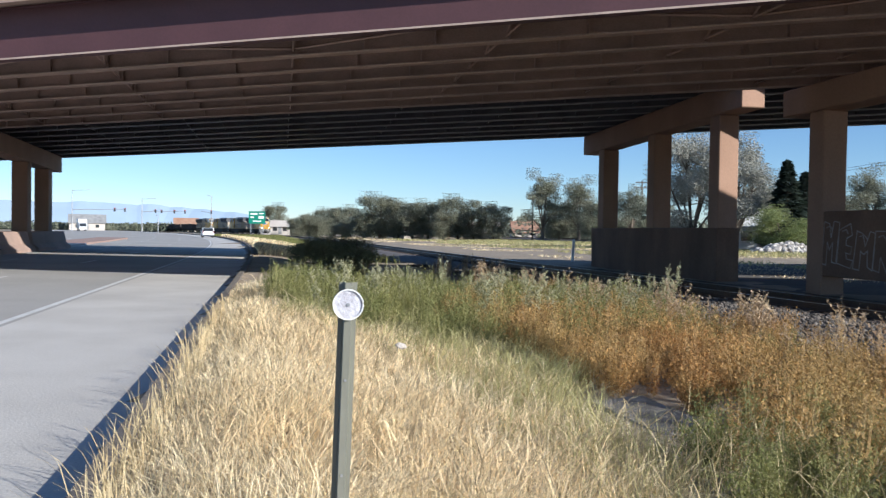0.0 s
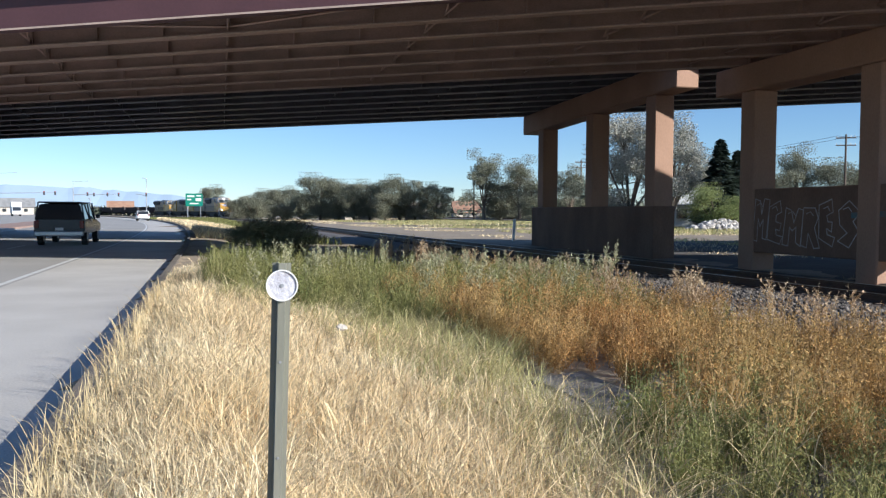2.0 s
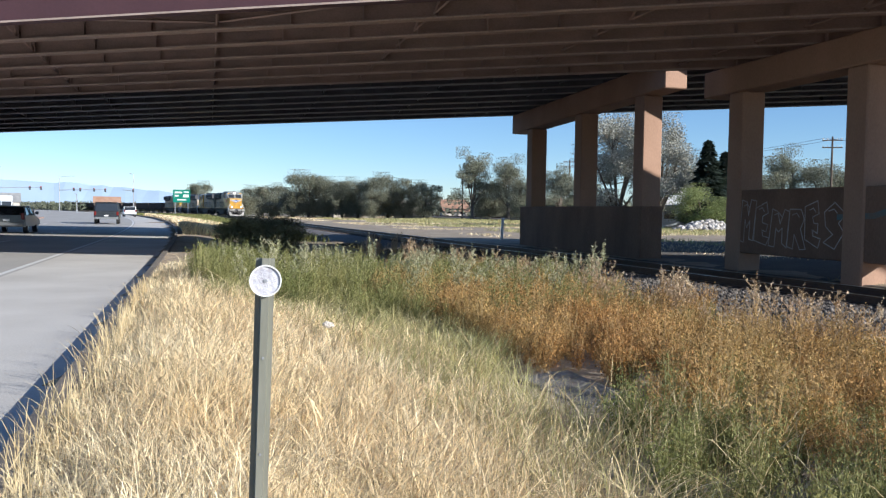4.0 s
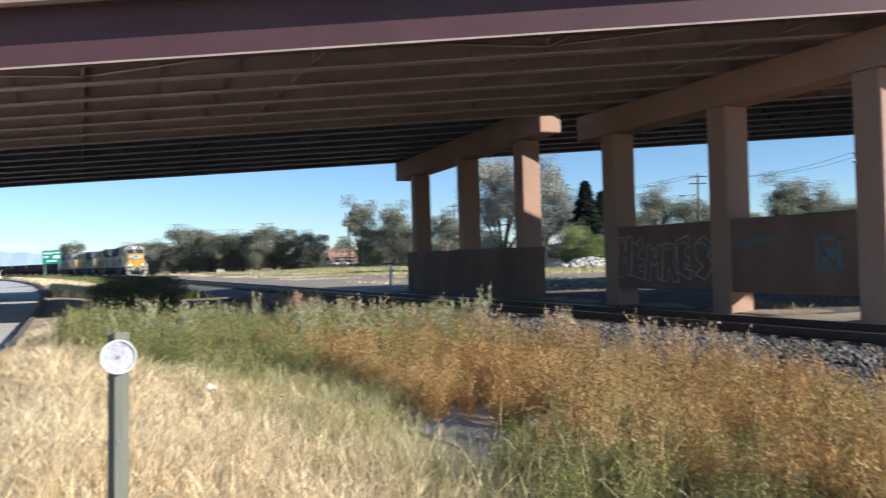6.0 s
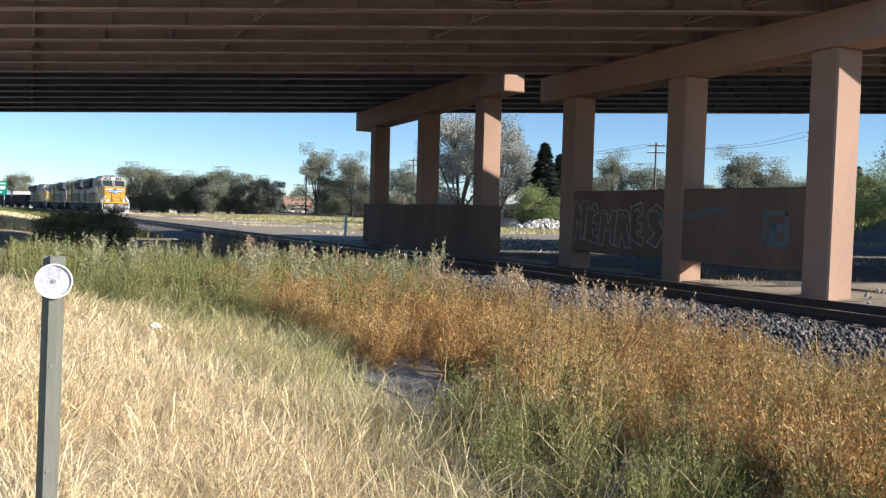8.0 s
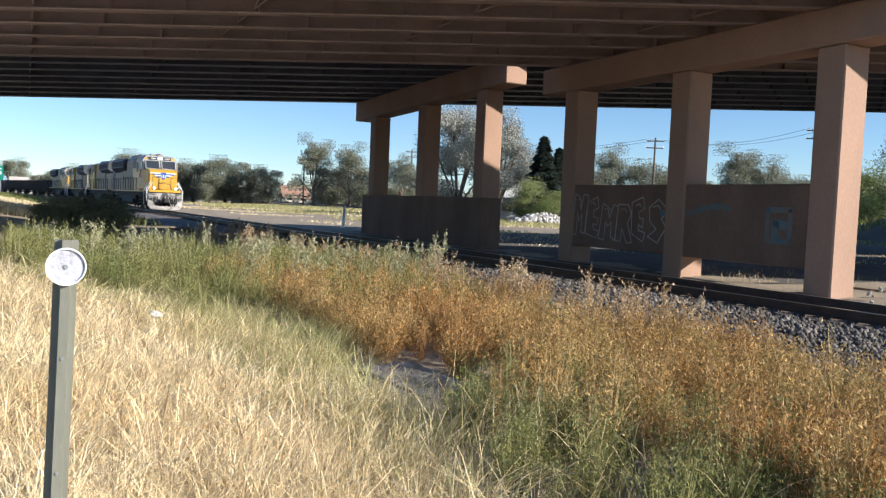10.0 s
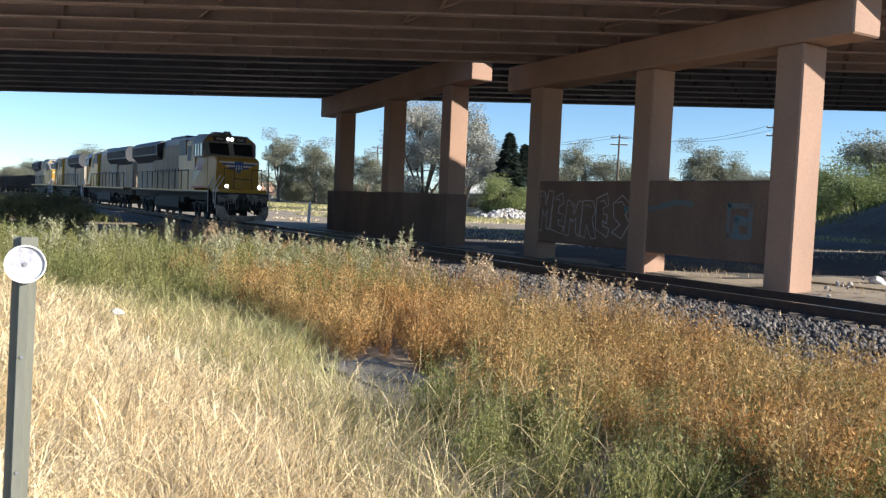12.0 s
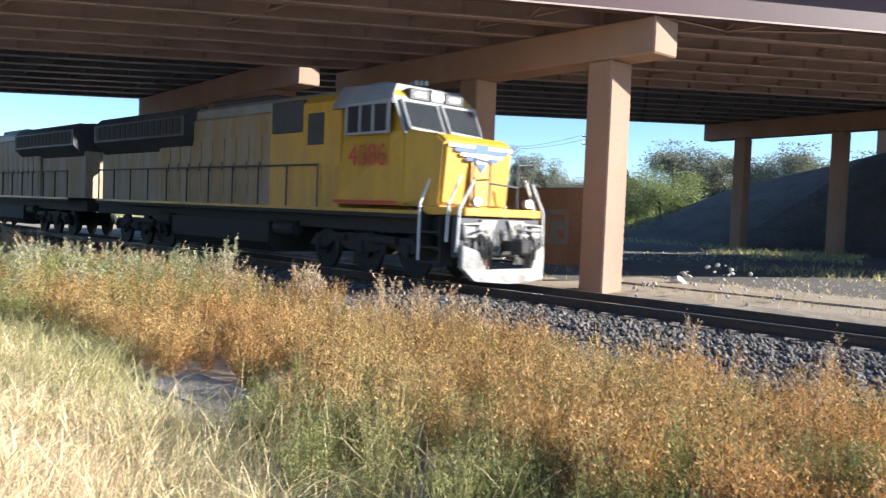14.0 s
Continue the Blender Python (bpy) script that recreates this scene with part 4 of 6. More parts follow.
def bed_off(xy):
    return (xy[:, 0] - TRACK.x) * TRACK_SIDE.x + (xy[:, 1] - TRACK.y) * TRACK_SIDE.y


def slab_free(xy):
    d = xy - np.array([1.32, 7.22])
    u, v = d @ np.array([0.42, -0.907]), d @ np.array([0.907, 0.42])
    return (np.abs(u - 0.12) > 0.78) | (np.abs(v + 0.12) > 0.5)


def make_straw():
    xy = scatter(240000, -6.5, 1.9, 1.3, 19.5, 0.35)
    keep = (xy[:, 0] > kx(xy[:, 1]) + 0.17) & (xy[:, 0] < gold_edge(xy[:, 1]) + 0.35 + 0.6 * wobble(xy) + rng.normal(0, 0.45, len(xy)))
    keep &= (xy[:, 1] < 17.6) | (rng.uniform(0, 1, len(xy)) < 0.15)
    keep &= (np.hypot(xy[:, 0], xy[:, 1]) > 1.15) & (np.hypot(xy[:, 0] + 0.43, xy[:, 1] - 2.03) > 0.06) & slab_free(xy)
    xy = xy[keep]
    n = len(xy)
    edge = np.clip((xy[:, 0] - kx(xy[:, 1])) / 0.8, 0.4, 1)
    tall = rng.uniform(0.14, 0.42, n) * edge * (1 + 0.25 * wobble(xy, 1.7, 3.0) + 0.45 * wobble(xy, 4.5, 17.0))
    v, t = blades(xy, tall, 0.0021 + 0.00055 * xy[:, 1] * rng.uniform(0.5, 1.4, n), rng.uniform(0.25, 1.1, n) + (rng.uniform(0, 1, n) > 0.6) * 0.8)
    tagged(new("dry_grass", mesh_of("dry_grass", v, t, [STRAW])), "tall straw-coloured dry grass on the verge", "grass", kind="stuff")
    # seed heads
    pick = rng.uniform(0, 1, n) < 0.05
    q = xy[pick]
    v, t = blades(q, tall[pick] * 1.45, np.full(len(q), 0.0032) + 0.0006 * q[:, 1], rng.uniform(0.7, 1.7, len(q)))
    tagged(new("grass_seed_heads", mesh_of("grass_seed_heads", v, t, [STALK])), "pale feathery seed heads above the dry grass", "grass", kind="stuff")


def make_green_grass():
    xy = scatter(95000, -5.5, 2.2, 1.8, 19.0, 0.45)
    e = gold_edge(xy[:, 1])
    width = np.interp(xy[:, 1], [2, 5, 8, 11, 14, 19], [0.9, 1.0, 1.1, 1.8, 3.0, 4.0])
    keep = (xy[:, 0] > e + np.interp(xy[:, 1], [3, 6, 9], [0.25, 0.1, -0.3]) + 0.5 * wobble(xy, 1.1, 5)) & (xy[:, 0] < e + width + 0.3 * wobble(xy, 1.0, 8)) & slab_free(xy)
    keep &= rng.uniform(0, 1, len(xy)) < np.interp(xy[:, 1], [3, 5, 7], [0.3, 0.5, 1.0])
    keep &= (bed_off(xy) < -6.0) & (xy[:, 0] > kx(xy[:, 1]) + np.interp(xy[:, 1], [10, 14, 19], [0.5, 1.6, 2.6]))
    xy = xy[keep]
    n = len(xy)
    tall = rng.uniform(0.2, 0.5, n) * (1 + 0.4 * wobble(xy, 2.2, 19.0))
    v, t = blades(xy, tall, 0.0022 + 0.00055 * xy[:, 1] * rng.uniform(0.6, 1.2, n), rng.uniform(0.4, 1.3, n))
    tagged(new("green_grass", mesh_of("green_grass", v, t, [GREEN_GRASS])), "soft green grass beside the dry grass", "grass", kind="stuff")


def weed_template(leaves, stems, leaf, tall=1.0, spread=0.42, spike=False, stem=0.0048):
    """One bushy weed of unit height: triangles and which of them are stalks."""
    tri, mat = [], []
    for i in range(stems):
        a, r = rng.uniform(0, 2 * np.pi), spread * rng.uniform(0.2, 1.0)
        top = np.array([np.cos(a) * r, np.sin(a) * r, tall * rng.uniform(0.6, 1.12) * (1 - 0.35 * r / spread)])
        mid = top * np.array([0.6, 0.6, 0.5])
        w = np.array([-np.sin(a), np.cos(a), 0]) * stem
        tri += [[w * 0, w, mid], [mid - w, mid + w, top]]
        mat += [1, 1]
        m = leaves // stems
        for j in range(m):
            f = rng.uniform(0.12, 0.95) ** 0.8
            c = (mid * (f / 0.5) if f < 0.5 else mid + (top - mid) * ((f - 0.5) / 0.5)) + rng.normal(0, 0.035, 3)
            if spike and f > 0.8:
                c += rng.normal(0, 0.012, 3)
            d = rng.normal(0, 1, 3)
            d[2] = abs(d[2]) + 0.4
            d /= np.linalg.norm(d)
            s = np.cross(d, rng.normal(0, 1, 3))
            s /= np.linalg.norm(s)
            L = leaf * rng.uniform(0.6, 1.5)
            tri.append([c - s * L * 0.16, c + s * L * 0.16, c + d * L])
            mat.append(0)
    return np.array(tri), np.array(mat)


def spike_template():
    """An upright branching weed of unit height, its stems crowded with small seed clusters."""
    tri, mat = [], []

    def arm(a, b, w, n):
        d = b - a
        s = np.cross(d, [0.3, 0.5, 0.2])
        s = s / np.linalg.norm(s) * w
        tri.extend([[a - s, a + s, b], [a - s[[1, 0, 2]], a + s[[1, 0, 2]], b]])
        mat.extend([1, 1])
        for _ in range(n):
            c = a + d * rng.uniform(0.15, 1.0) + rng.normal(0, 0.008, 3)
            e, f = rng.normal(0, 1, 3), rng.normal(0, 1, 3)
            L = 0.026 * rng.uniform(0.5, 1.3)
            tri.append([c - f * L * 0.22, c + f * L * 0.22, c + e * L * 0.7 + [0, 0, L * 0.6]])
            mat.append(0)

    for _ in range(int(rng.integers(2, 5))):
        a = rng.uniform(0, 2 * np.pi)
        out = np.array([np.cos(a), np.sin(a), 0])
        foot, top = out * 0.02, out * rng.uniform(0.05, 0.3) + [0, 0, rng.uniform(0.7, 1.1)]
        arm(foot, top, 0.009, 50)
        for j in range(9):
            f = 0.3 + 0.065 * j
            b = rng.uniform(0, 2 * np.pi)
            c = foot + (top - foot) * f
            arm(c, c + np.array([np.cos(b) * 0.13, np.sin(b) * 0.13, 0.15]) * rng.uniform(0.5, 1.2), 0.005, 22)
    return np.array(tri), np.array(mat)


def stamp(name, templates, xy, tall, mats, label, sink=0.03, category="weeds"):
    tri, mat = [], []
    z = heights(xy)
    for (x, y), h, g in zip(xy, tall, z):
        T, m = templates[rng.integers(len(templates))]
        a = rng.uniform(0, 2 * np.pi)
        c, s = np.cos(a), np.sin(a)
        q = T.copy()
        q[..., 0], q[..., 1] = T[..., 0] * c - T[..., 1] * s, T[..., 0] * s + T[..., 1] * c
        q *= h
        q += np.array([x, y, g - sink])
        tri.append(q)
        mat.append(m)
    tri, mat = np.concatenate(tri), np.concatenate(mat)
    ob = new(name, mesh_of(name, tri.reshape(-1, 3), np.arange(len(tri) * 3).reshape(-1, 3), mats, mat))
    return tagged(ob, label, category, kind="stuff")


def make_weeds():
    fuzzy = [weed_template(1300, 34, 0.036) for _ in range(5)]
    spiky = [weed_template(420, 14, 0.040, spread=0.36, spike=True, stem=0.009) for _ in range(4)]
    xy = scatter(1700, -1.0, 7.0, 1.6, 16.0, 0.7)
    o = bed_off(xy)
    rust = (xy[:, 0] > gold_edge(xy[:, 1]) + np.interp(xy[:, 1], [2, 5, 9, 13, 16], [0.9, 1.05, 1.5, 2.6, 5.0])) & (o < -6.5 + 0.7 * wobble(xy, 0.8, 21)) & slab_free(xy) & (np.hypot(xy[:, 0], xy[:, 1]) > 2.9)
    rust &= ~((np.abs(xy[:, 0] - 1.2) < 0.55) & (np.abs(xy[:, 1] - 6.6) < 0.8))
    mix = wobble(xy, 0.75, 11) + 0.4 * rng.normal(0, 1, len(xy)) + np.clip((4.8 - xy[:, 1]) * 0.12, -0.2, 0.25)
    is_green = rust & ((mix > 0.24) | ((xy[:, 1] < 6.0) & (xy[:, 0] < 2.15 + 0.4 * rng.normal(0, 1, len(xy)))))
    is_rust = rust & ~is_green
    stamp("rust_weeds", fuzzy, xy[is_rust], rng.uniform(0.45, 0.86, is_rust.sum()), [RUST_WEED, RUST_TWIG], "rust-orange bushy dried weeds beside the track")
    stamp("green_weeds", fuzzy, xy[is_green], rng.uniform(0.38, 0.68, is_green.sum()), [GREEN_WEED, GREEN_TWIG], "yellow-green bushy weeds among rust ones")
    # green weeds between straw and shade
    q = scatter(420, -5.0, 3.2, 10.5, 19.5, 1.0)
    k = (q[:, 0] > gold_edge(q[:, 1]) + 0.5) & (bed_off(q) < -4.6)
    q = q[k]
    stamp("green_weeds", fuzzy + spiky, q, rng.uniform(0.45, 0.95, len(q)), [GREEN_WEED, GREEN_TWIG], "green weeds at the edge of the bridge's shade")
    # taller spikes along the bed
    s = rng.uniform(-7, 12, 70)
    off = rng.uniform(-7.4, -6.3, 70)
    q = np.array([along(a, b)[:2] for a, b in zip(s, off)])
    stamp("spiky_weeds", spiky, q, rng.uniform(0.55, 0.9, len(q)), [RUST_WEED, RUST_TWIG], "tall brownish spiked weeds along the track bed")
    q = np.column_stack([rng.uniform(-4.5, 2.6, 130), rng.uniform(13.5, 18.5, 130)])
    q = q[bed_off(q) < -5.2]
    stamp("spiky_weeds", spiky, q, rng.uniform(0.6, 1.1, len(q)), [GREEN_WEED, GREEN_TWIG], "tall green spiked weeds before the shade")
    # branching seed stems that stand above the other weeds
    tall_ones = [spike_template() for _ in range(7)]
    s, off = rng.uniform(-15, 11, 85), rng.uniform(-7.6, -6.1, 85)
    q = np.array([along(a, b)[:2] for a, b in zip(s, off)])
    stamp("seed_stems", tall_ones, q, rng.uniform(0.6, 1.05, len(q)), [DRY_SEED, RUST_TWIG], "branching brownish seed stems above the weeds")
    q = np.column_stack([rng.uniform(-4.2, 3.4, 85), rng.uniform(12.5, 18.0, 85)])
    q = q[(bed_off(q) < -5.2) & (q[:, 0] > gold_edge(q[:, 1]) + 0.9)]
    stamp("seed_stems", tall_ones, q, rng.uniform(0.6, 1.1, len(q)), [GREEN_SEED, GREEN_TWIG], "branching grey-green seed stems before the shade")
    # weeds round the drain slab, pale stalks
    q = np.column_stack([rng.uniform(0.9, 2.1, 46), rng.uniform(3.4, 6.2, 46)])
    v, t = blades(np.repeat(q, 9, 0) + rng.normal(0, 0.14, (414, 2)), rng.uniform(0.35, 0.66, 414), np.full(414, 0.0065), rng.uniform(0.3, 1.4, 414))
    tagged(new("pale_stalks", mesh_of("pale_stalks", v, t, [STALK])), "pale dead stalks among the weeds", "weeds", kind="stuff")
    # rough growth beyond the bridge
    for name, n, y0, y1, k0, k1, mat, label in (("verge_straw", 20000, 42, 130, 0.4, 4.2, STRAW, "straw strip along the far kerb"),
                                                ("verge_weeds", 36000, 40, 170, 3.2, 17.0, GREEN_WEED, "low green weeds on the far verge")):
        y = rng.uniform(y0 ** 0.5, y1 ** 0.5, n) ** 2
        q = np.column_stack([kx(y) + rng.uniform(k0, k1, n), y])
        q = q[bed_off(q) < -6]
        v, t = blades(q, rng.uniform(0.25, 0.6, len(q)), 0.01 + 0.0006 * q[:, 1], rng.uniform(0.3, 0.9, len(q)))
        tagged(new(name, mesh_of(name, v, t, [mat])), label, "weeds", kind="stuff")
    for name, n, o0, o1, s0, s1, mat, h in (("field_grass", 70000, 9, 48, -190, 40, STRAW, 0.22), ("field_weeds", 60000, 16, 44, -150, 50, GREEN_GRASS, 0.5)):
        s, o = rng.uniform(s0, s1, n), rng.uniform(o0, o1, n)
        q = np.array([along(a, b)[:2] for a, b in zip(s, o)])
        w = wobble(q, 0.06, 2.0 if mat is STRAW else 9.0)
        v, t = blades(q[w > -0.05], rng.uniform(0.5, 1.0, (w > -0.05).sum()) * h, 0.008 + 0.0006 * np.hypot(q[w > -0.05, 0], q[w > -0.05, 1]), rng.uniform(0.4, 1.2, (w > -0.05).sum()))
        tagged(new(name, mesh_of(name, v, t, [mat])), "straw field beyond the track" if mat is STRAW else "green weeds in the field beyond the track", "grass", kind="stuff")


def make_edge_grass():
    """Taller single stems along the kerb, whose shadows fall on the shoulder."""
    y = rng.uniform(2.0 ** 0.5, 13.0 ** 0.5, 750) ** 2
    q = np.column_stack([kx(y) + rng.uniform(0.13, 0.36, 750), y])
    q = q[wobble(q, 1.3, 31) > -0.15]
    n = len(q)
    v, t = blades(q, rng.uniform(0.16, 0.46, n), 0.0035 + 0.0004 * q[:, 1], rng.uniform(0.1, 0.7, n), wind=(-0.25, 0.0))
    tagged(new("edge_grass", mesh_of("edge_grass", v, t, [STALK])), "single dry grass stems along the kerb", "grass", kind="stuff")
    # sparse tufts on the sandy strip behind the track
    s, o = rng.uniform(-8, 18, 2600), rng.uniform(4.6, 10.5, 2600)
    q = np.array([along(a, b)[:2] for a, b in zip(s, o)])
    q = q[wobble(q, 0.7, 44) > 0.05]
    n = len(q)
    v, t = blades(q, rng.uniform(0.08, 0.34, n), np.full(n, 0.014), rng.uniform(0.3, 1.2, n))
    tagged(new("sand_tufts", mesh_of("sand_tufts", v, t, [STALK])), "sparse dry tufts on the sandy strip behind the track", "grass", kind="stuff")
    # growth on the flank of the embankment
    me = embankment.data
    pts = []
    for f in me.polygons:
        c = [me.vertices[i].co for i in f.vertices]
        mid = (c[0] + c[1] + c[2] + c[3]) / 4
        if (mid - B0).dot(PIER_WAY) < 32 or mid.x > 95:
            continue
        for _ in range(int(min(f.area, 300) * 5)):
            a, b = rng.uniform(), rng.uniform()
            pts.append((c[0] * (1 - a) + c[1] * a) * (1 - b) + (c[3] * (1 - a) + c[2] * a) * b)
    pts = np.array(pts)
    n = len(pts)
    v, t = blades(pts[:, :2], rng.uniform(0.3, 0.8, n), np.full(n, 0.10), rng.uniform(0.3, 0.9, n), base=pts[:, 2] - 0.05)
    tagged(new("bank_weeds", mesh_of("bank_weeds", v, t, [GREEN_WEED])), "green weeds on the flank of the embankment", "weeds", kind="stuff")


make_straw()
make_edge_grass()
make_green_grass()
make_weeds()


# ---------------------------------------------------------------- trees: unit height templates, with trunk and crown
def tree_mesh(kind):
    r = np.random.default_rng({"round": 1, "open": 2, "silver": 3, "conifer": 4, "shrub": 5}[kind])
    bm = bm_new()
    tri = []
    if kind == "conifer":
        rod(bm, (0, 0, 0), (0, 0, 0.95), 0.025, 0.005, n=7)
        for i in range(3600):
            z = 0.08 + 0.92 * r.uniform(0, 1) ** 1.3
            a = r.uniform(0, 6.283)
            rad = (1 - z) * 0.30 * (0.35 + 0.65 * r.uniform() ** 0.5) * (0.82 + 0.18 * math.sin(z * 60))
            c = np.array([math.cos(a) * rad, math.sin(a) * rad, z])
            d = np.array([math.cos(a), math.sin(a), -0.3]) * 0.05
            s = np.array([-math.sin(a), math.cos(a), r.normal(0, 0.4)]) * 0.018
            tri.append([c - s, c + s, c + d])
    else:
        lean = {"round": 0.30, "open": 0.24, "silver": 0.26, "shrub": 0.5}[kind]
        trunk = {"round": 0.08, "open": 0.22, "silver": 0.12, "shrub": 0.05}[kind]
        rod(bm, (0, 0, -0.02), (0, 0, trunk), 0.032, 0.024, n=8)
        tips = []
        for i in range(9):
            a = i * 2.4 + r.uniform(-0.4, 0.4)
            z = {"round": 0.08, "open": 0.32, "silver": 0.2, "shrub": 0.12}[kind] + 0.14 * r.uniform() + 0.68 * i / 9
            rad = lean * r.uniform(0.5, 1.0) * math.sin(math.pi * min(1, max(0.12, 1.02 - z)) ** 0.8)
            b = np.array([math.cos(a) * rad, math.sin(a) * rad, z])
            rod(bm, (0, 0, trunk * r.uniform(0.75, 1)), b, 0.014, 0.006, n=5)
            tips.append(b)
            for j in range(3):
                c = b + np.array([r.normal(0, 0.10), r.normal(0, 0.10), r.uniform(-0.08, 0.12)])
                rod(bm, b * 0.75 + np.array([0, 0, trunk]) * 0.25, c, 0.006, 0.002, n=4)
                tips.append(c)
        clump = {"round": 0.075, "open": 0.055, "silver": 0.068, "shrub": 0.11}[kind]
        count = {"round": 900, "open": 520, "silver": 1000, "shrub": 700}[kind]
        size = {"round": 0.0155, "open": 0.0145, "silver": 0.0125, "shrub": 0.019}[kind]
        for b in tips:
            g = clump * r.uniform(0.6, 1.35)
            for j in range(count):
                c = b + np.clip(r.normal(0, 1, 3), -1.5, 1.5) * g * np.array([1, 1, 0.8])
                c[2] = max(c[2], trunk * 0.5 + 0.02)
                d, s = r.normal(0, 1, 3), r.normal(0, 1, 3)
                d, s = d / np.linalg.norm(d) * size, s / np.linalg.norm(s) * size * 0.5
                tri.append([c - s, c + s, c + d])
    tri = np.array(tri)
    crown = mesh_of("crown", tri.reshape(-1, 3), np.arange(len(tri) * 3).reshape(-1, 3), [{"round": LEAF_OLIVE, "open": LEAF_OLIVE, "silver": LEAF_SILVER, "conifer": NEEDLE, "shrub": LEAF_LIGHT}[kind]])
    return bake("trunk", bm, BARK), crown


TREE_KINDS = {}
for kind, label, category in (("round", "rounded olive-green tree at the far edge of the field", "tree"), ("open", "tall loose-crowned tree beside the houses", "tree"),
                              ("silver", "pale silvery cottonwood with a loose crown", "tree"), ("conifer", "dark conical conifer among paler trees", "tree"), ("shrub", "sunlit light green shrub behind the track", "shrub")):
    TREE_KINDS[kind] = (*tree_mesh(kind), label, category)


def plant(kind, bearing, dist, tall, wide=1.0):
    trunk, crown, label, category = TREE_KINDS[kind]
    a = radians(bearing)
    x, y = math.sin(a) * dist, math.cos(a) * dist
    t = thing("tree" if kind != "shrub" else "shrub", label=label, category=category, group="trees behind the track")
    part("trunk", trunk, None, t)
    part("crown", crown, None, t)
    t.matrix_world = Matrix.Translation((x, y, ground_z(x, y) - 0.05)) @ Matrix.Rotation(bearing * 7.3 + dist, 4, "Z") @ Matrix.Diagonal((tall * wide, tall * wide, tall, 1))
    return t


for b, d, h, w, kind in (
        (-15.8, 260, 11.2, 1.01, "round"), (-13.4, 230, 7.3, 1.29, "round"), (-12.0, 210, 8.4, 1.20, "round"), (-11.1, 200, 8.9, 1.20, "round"),
        (-9.6, 190, 7.3, 1.29, "round"), (-8.5, 178, 11.2, 1.15, "round"), (-7.2, 176, 9.6, 1.10, "round"), (-6.2, 172, 7.8, 1.20, "round"), (-5.1, 172, 9.4, 1.15, "round"),
        (-4.0, 165, 6.7, 1.29, "round"), (-3.0, 168, 10.4, 1.10, "round"), (-1.9, 165, 7.4, 1.20, "round"), (-0.5, 162, 8.5, 1.06, "round"), (2.9, 158, 12.6, 0.95, "open"),
        (4.1, 162, 9.2, 1.10, "round"), (5.4, 156, 11.4, 1.00, "open"), (6.6, 150, 8.9, 1.20, "round"), (5.9, 165, 7.0, 1.20, "round"), (8.9, 150, 9.6, 1.00, "open"), (10.2, 140, 8.4, 1.20, "round"),
        (12.9, 98, 13.6, 0.95, "silver"), (15.6, 96, 12.7, 1.05, "silver"), (17.6, 110, 9.5, 1.20, "round"), (18.75, 92, 9.6, 1.25, "conifer"), (19.8, 98, 8.8, 1.3, "conifer"), (18.6, 88, 4.6, 1.3, "shrub"), (21.6, 120, 9.5, 1.20, "round"),
        (23.4, 125, 10.6, 0.85, "open"), (26.1, 125, 10.4, 1.10, "round"), (28.3, 128, 8.4, 1.30, "round"), (31.6, 118, 10.4, 1.10, "open"), (33.3, 120, 9.0, 1.20, "open"), (35.0, 115, 8.0, 1.40, "round"),
        (37.2, 110, 8.0, 1.30, "round"), (38.6, 104, 8.0, 0.80, "conifer"), (41.2, 78, 6.6, 1.25, "shrub"), (40.0, 90, 6.0, 1.40, "shrub"), (43.0, 96, 11.6, 1.20, "round"), (45.0, 100, 9.5, 1.20, "round"), (48.2, 92, 11.0, 1.10, "round"), (52.0, 96, 10.5, 1.30, "round")):
    plant(kind, b, d, h, w)


# low undergrowth between the trees
jit = random.Random(15)
for i in range(22):
    b = -14.5 + i * 1.18 + jit.uniform(-0.4, 0.4)
    if not 0.0 < b < 3.0:
        plant("round", b, 178 + jit.uniform(0, 14), jit.uniform(3.0, 6.2), jit.uniform(1.3, 1.9))


bush_crown = TREE_KINDS["round"][1].copy()
bush_crown.materials[0] = LEAF_DARK
bush = thing("bush", label="dark rounded bush in the bridge's shade", category="bush")
part("stems", TREE_KINDS["shrub"][0], None, bush)
part("foliage", bush_crown, None, bush)
part("foliage", bush_crown, None, bush, m=pose(0.04, 0, -0.1, 0, 0, 70))
bush.matrix_world = Matrix.Translation((-6.0, 28.3, -0.32)) @ Matrix.Diagonal((3.9, 3.2, 1.85, 1))


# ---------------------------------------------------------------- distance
# the haze of distance is mixed into the ridge's pale blue
MOUNTAIN = material("haze_tinted_mountain", (0.31, 0.40, 0.50), 1.0, 0, (0.25, 0.33, 0.43), 0.002, 0.9, 0.03, 0.02, 0)


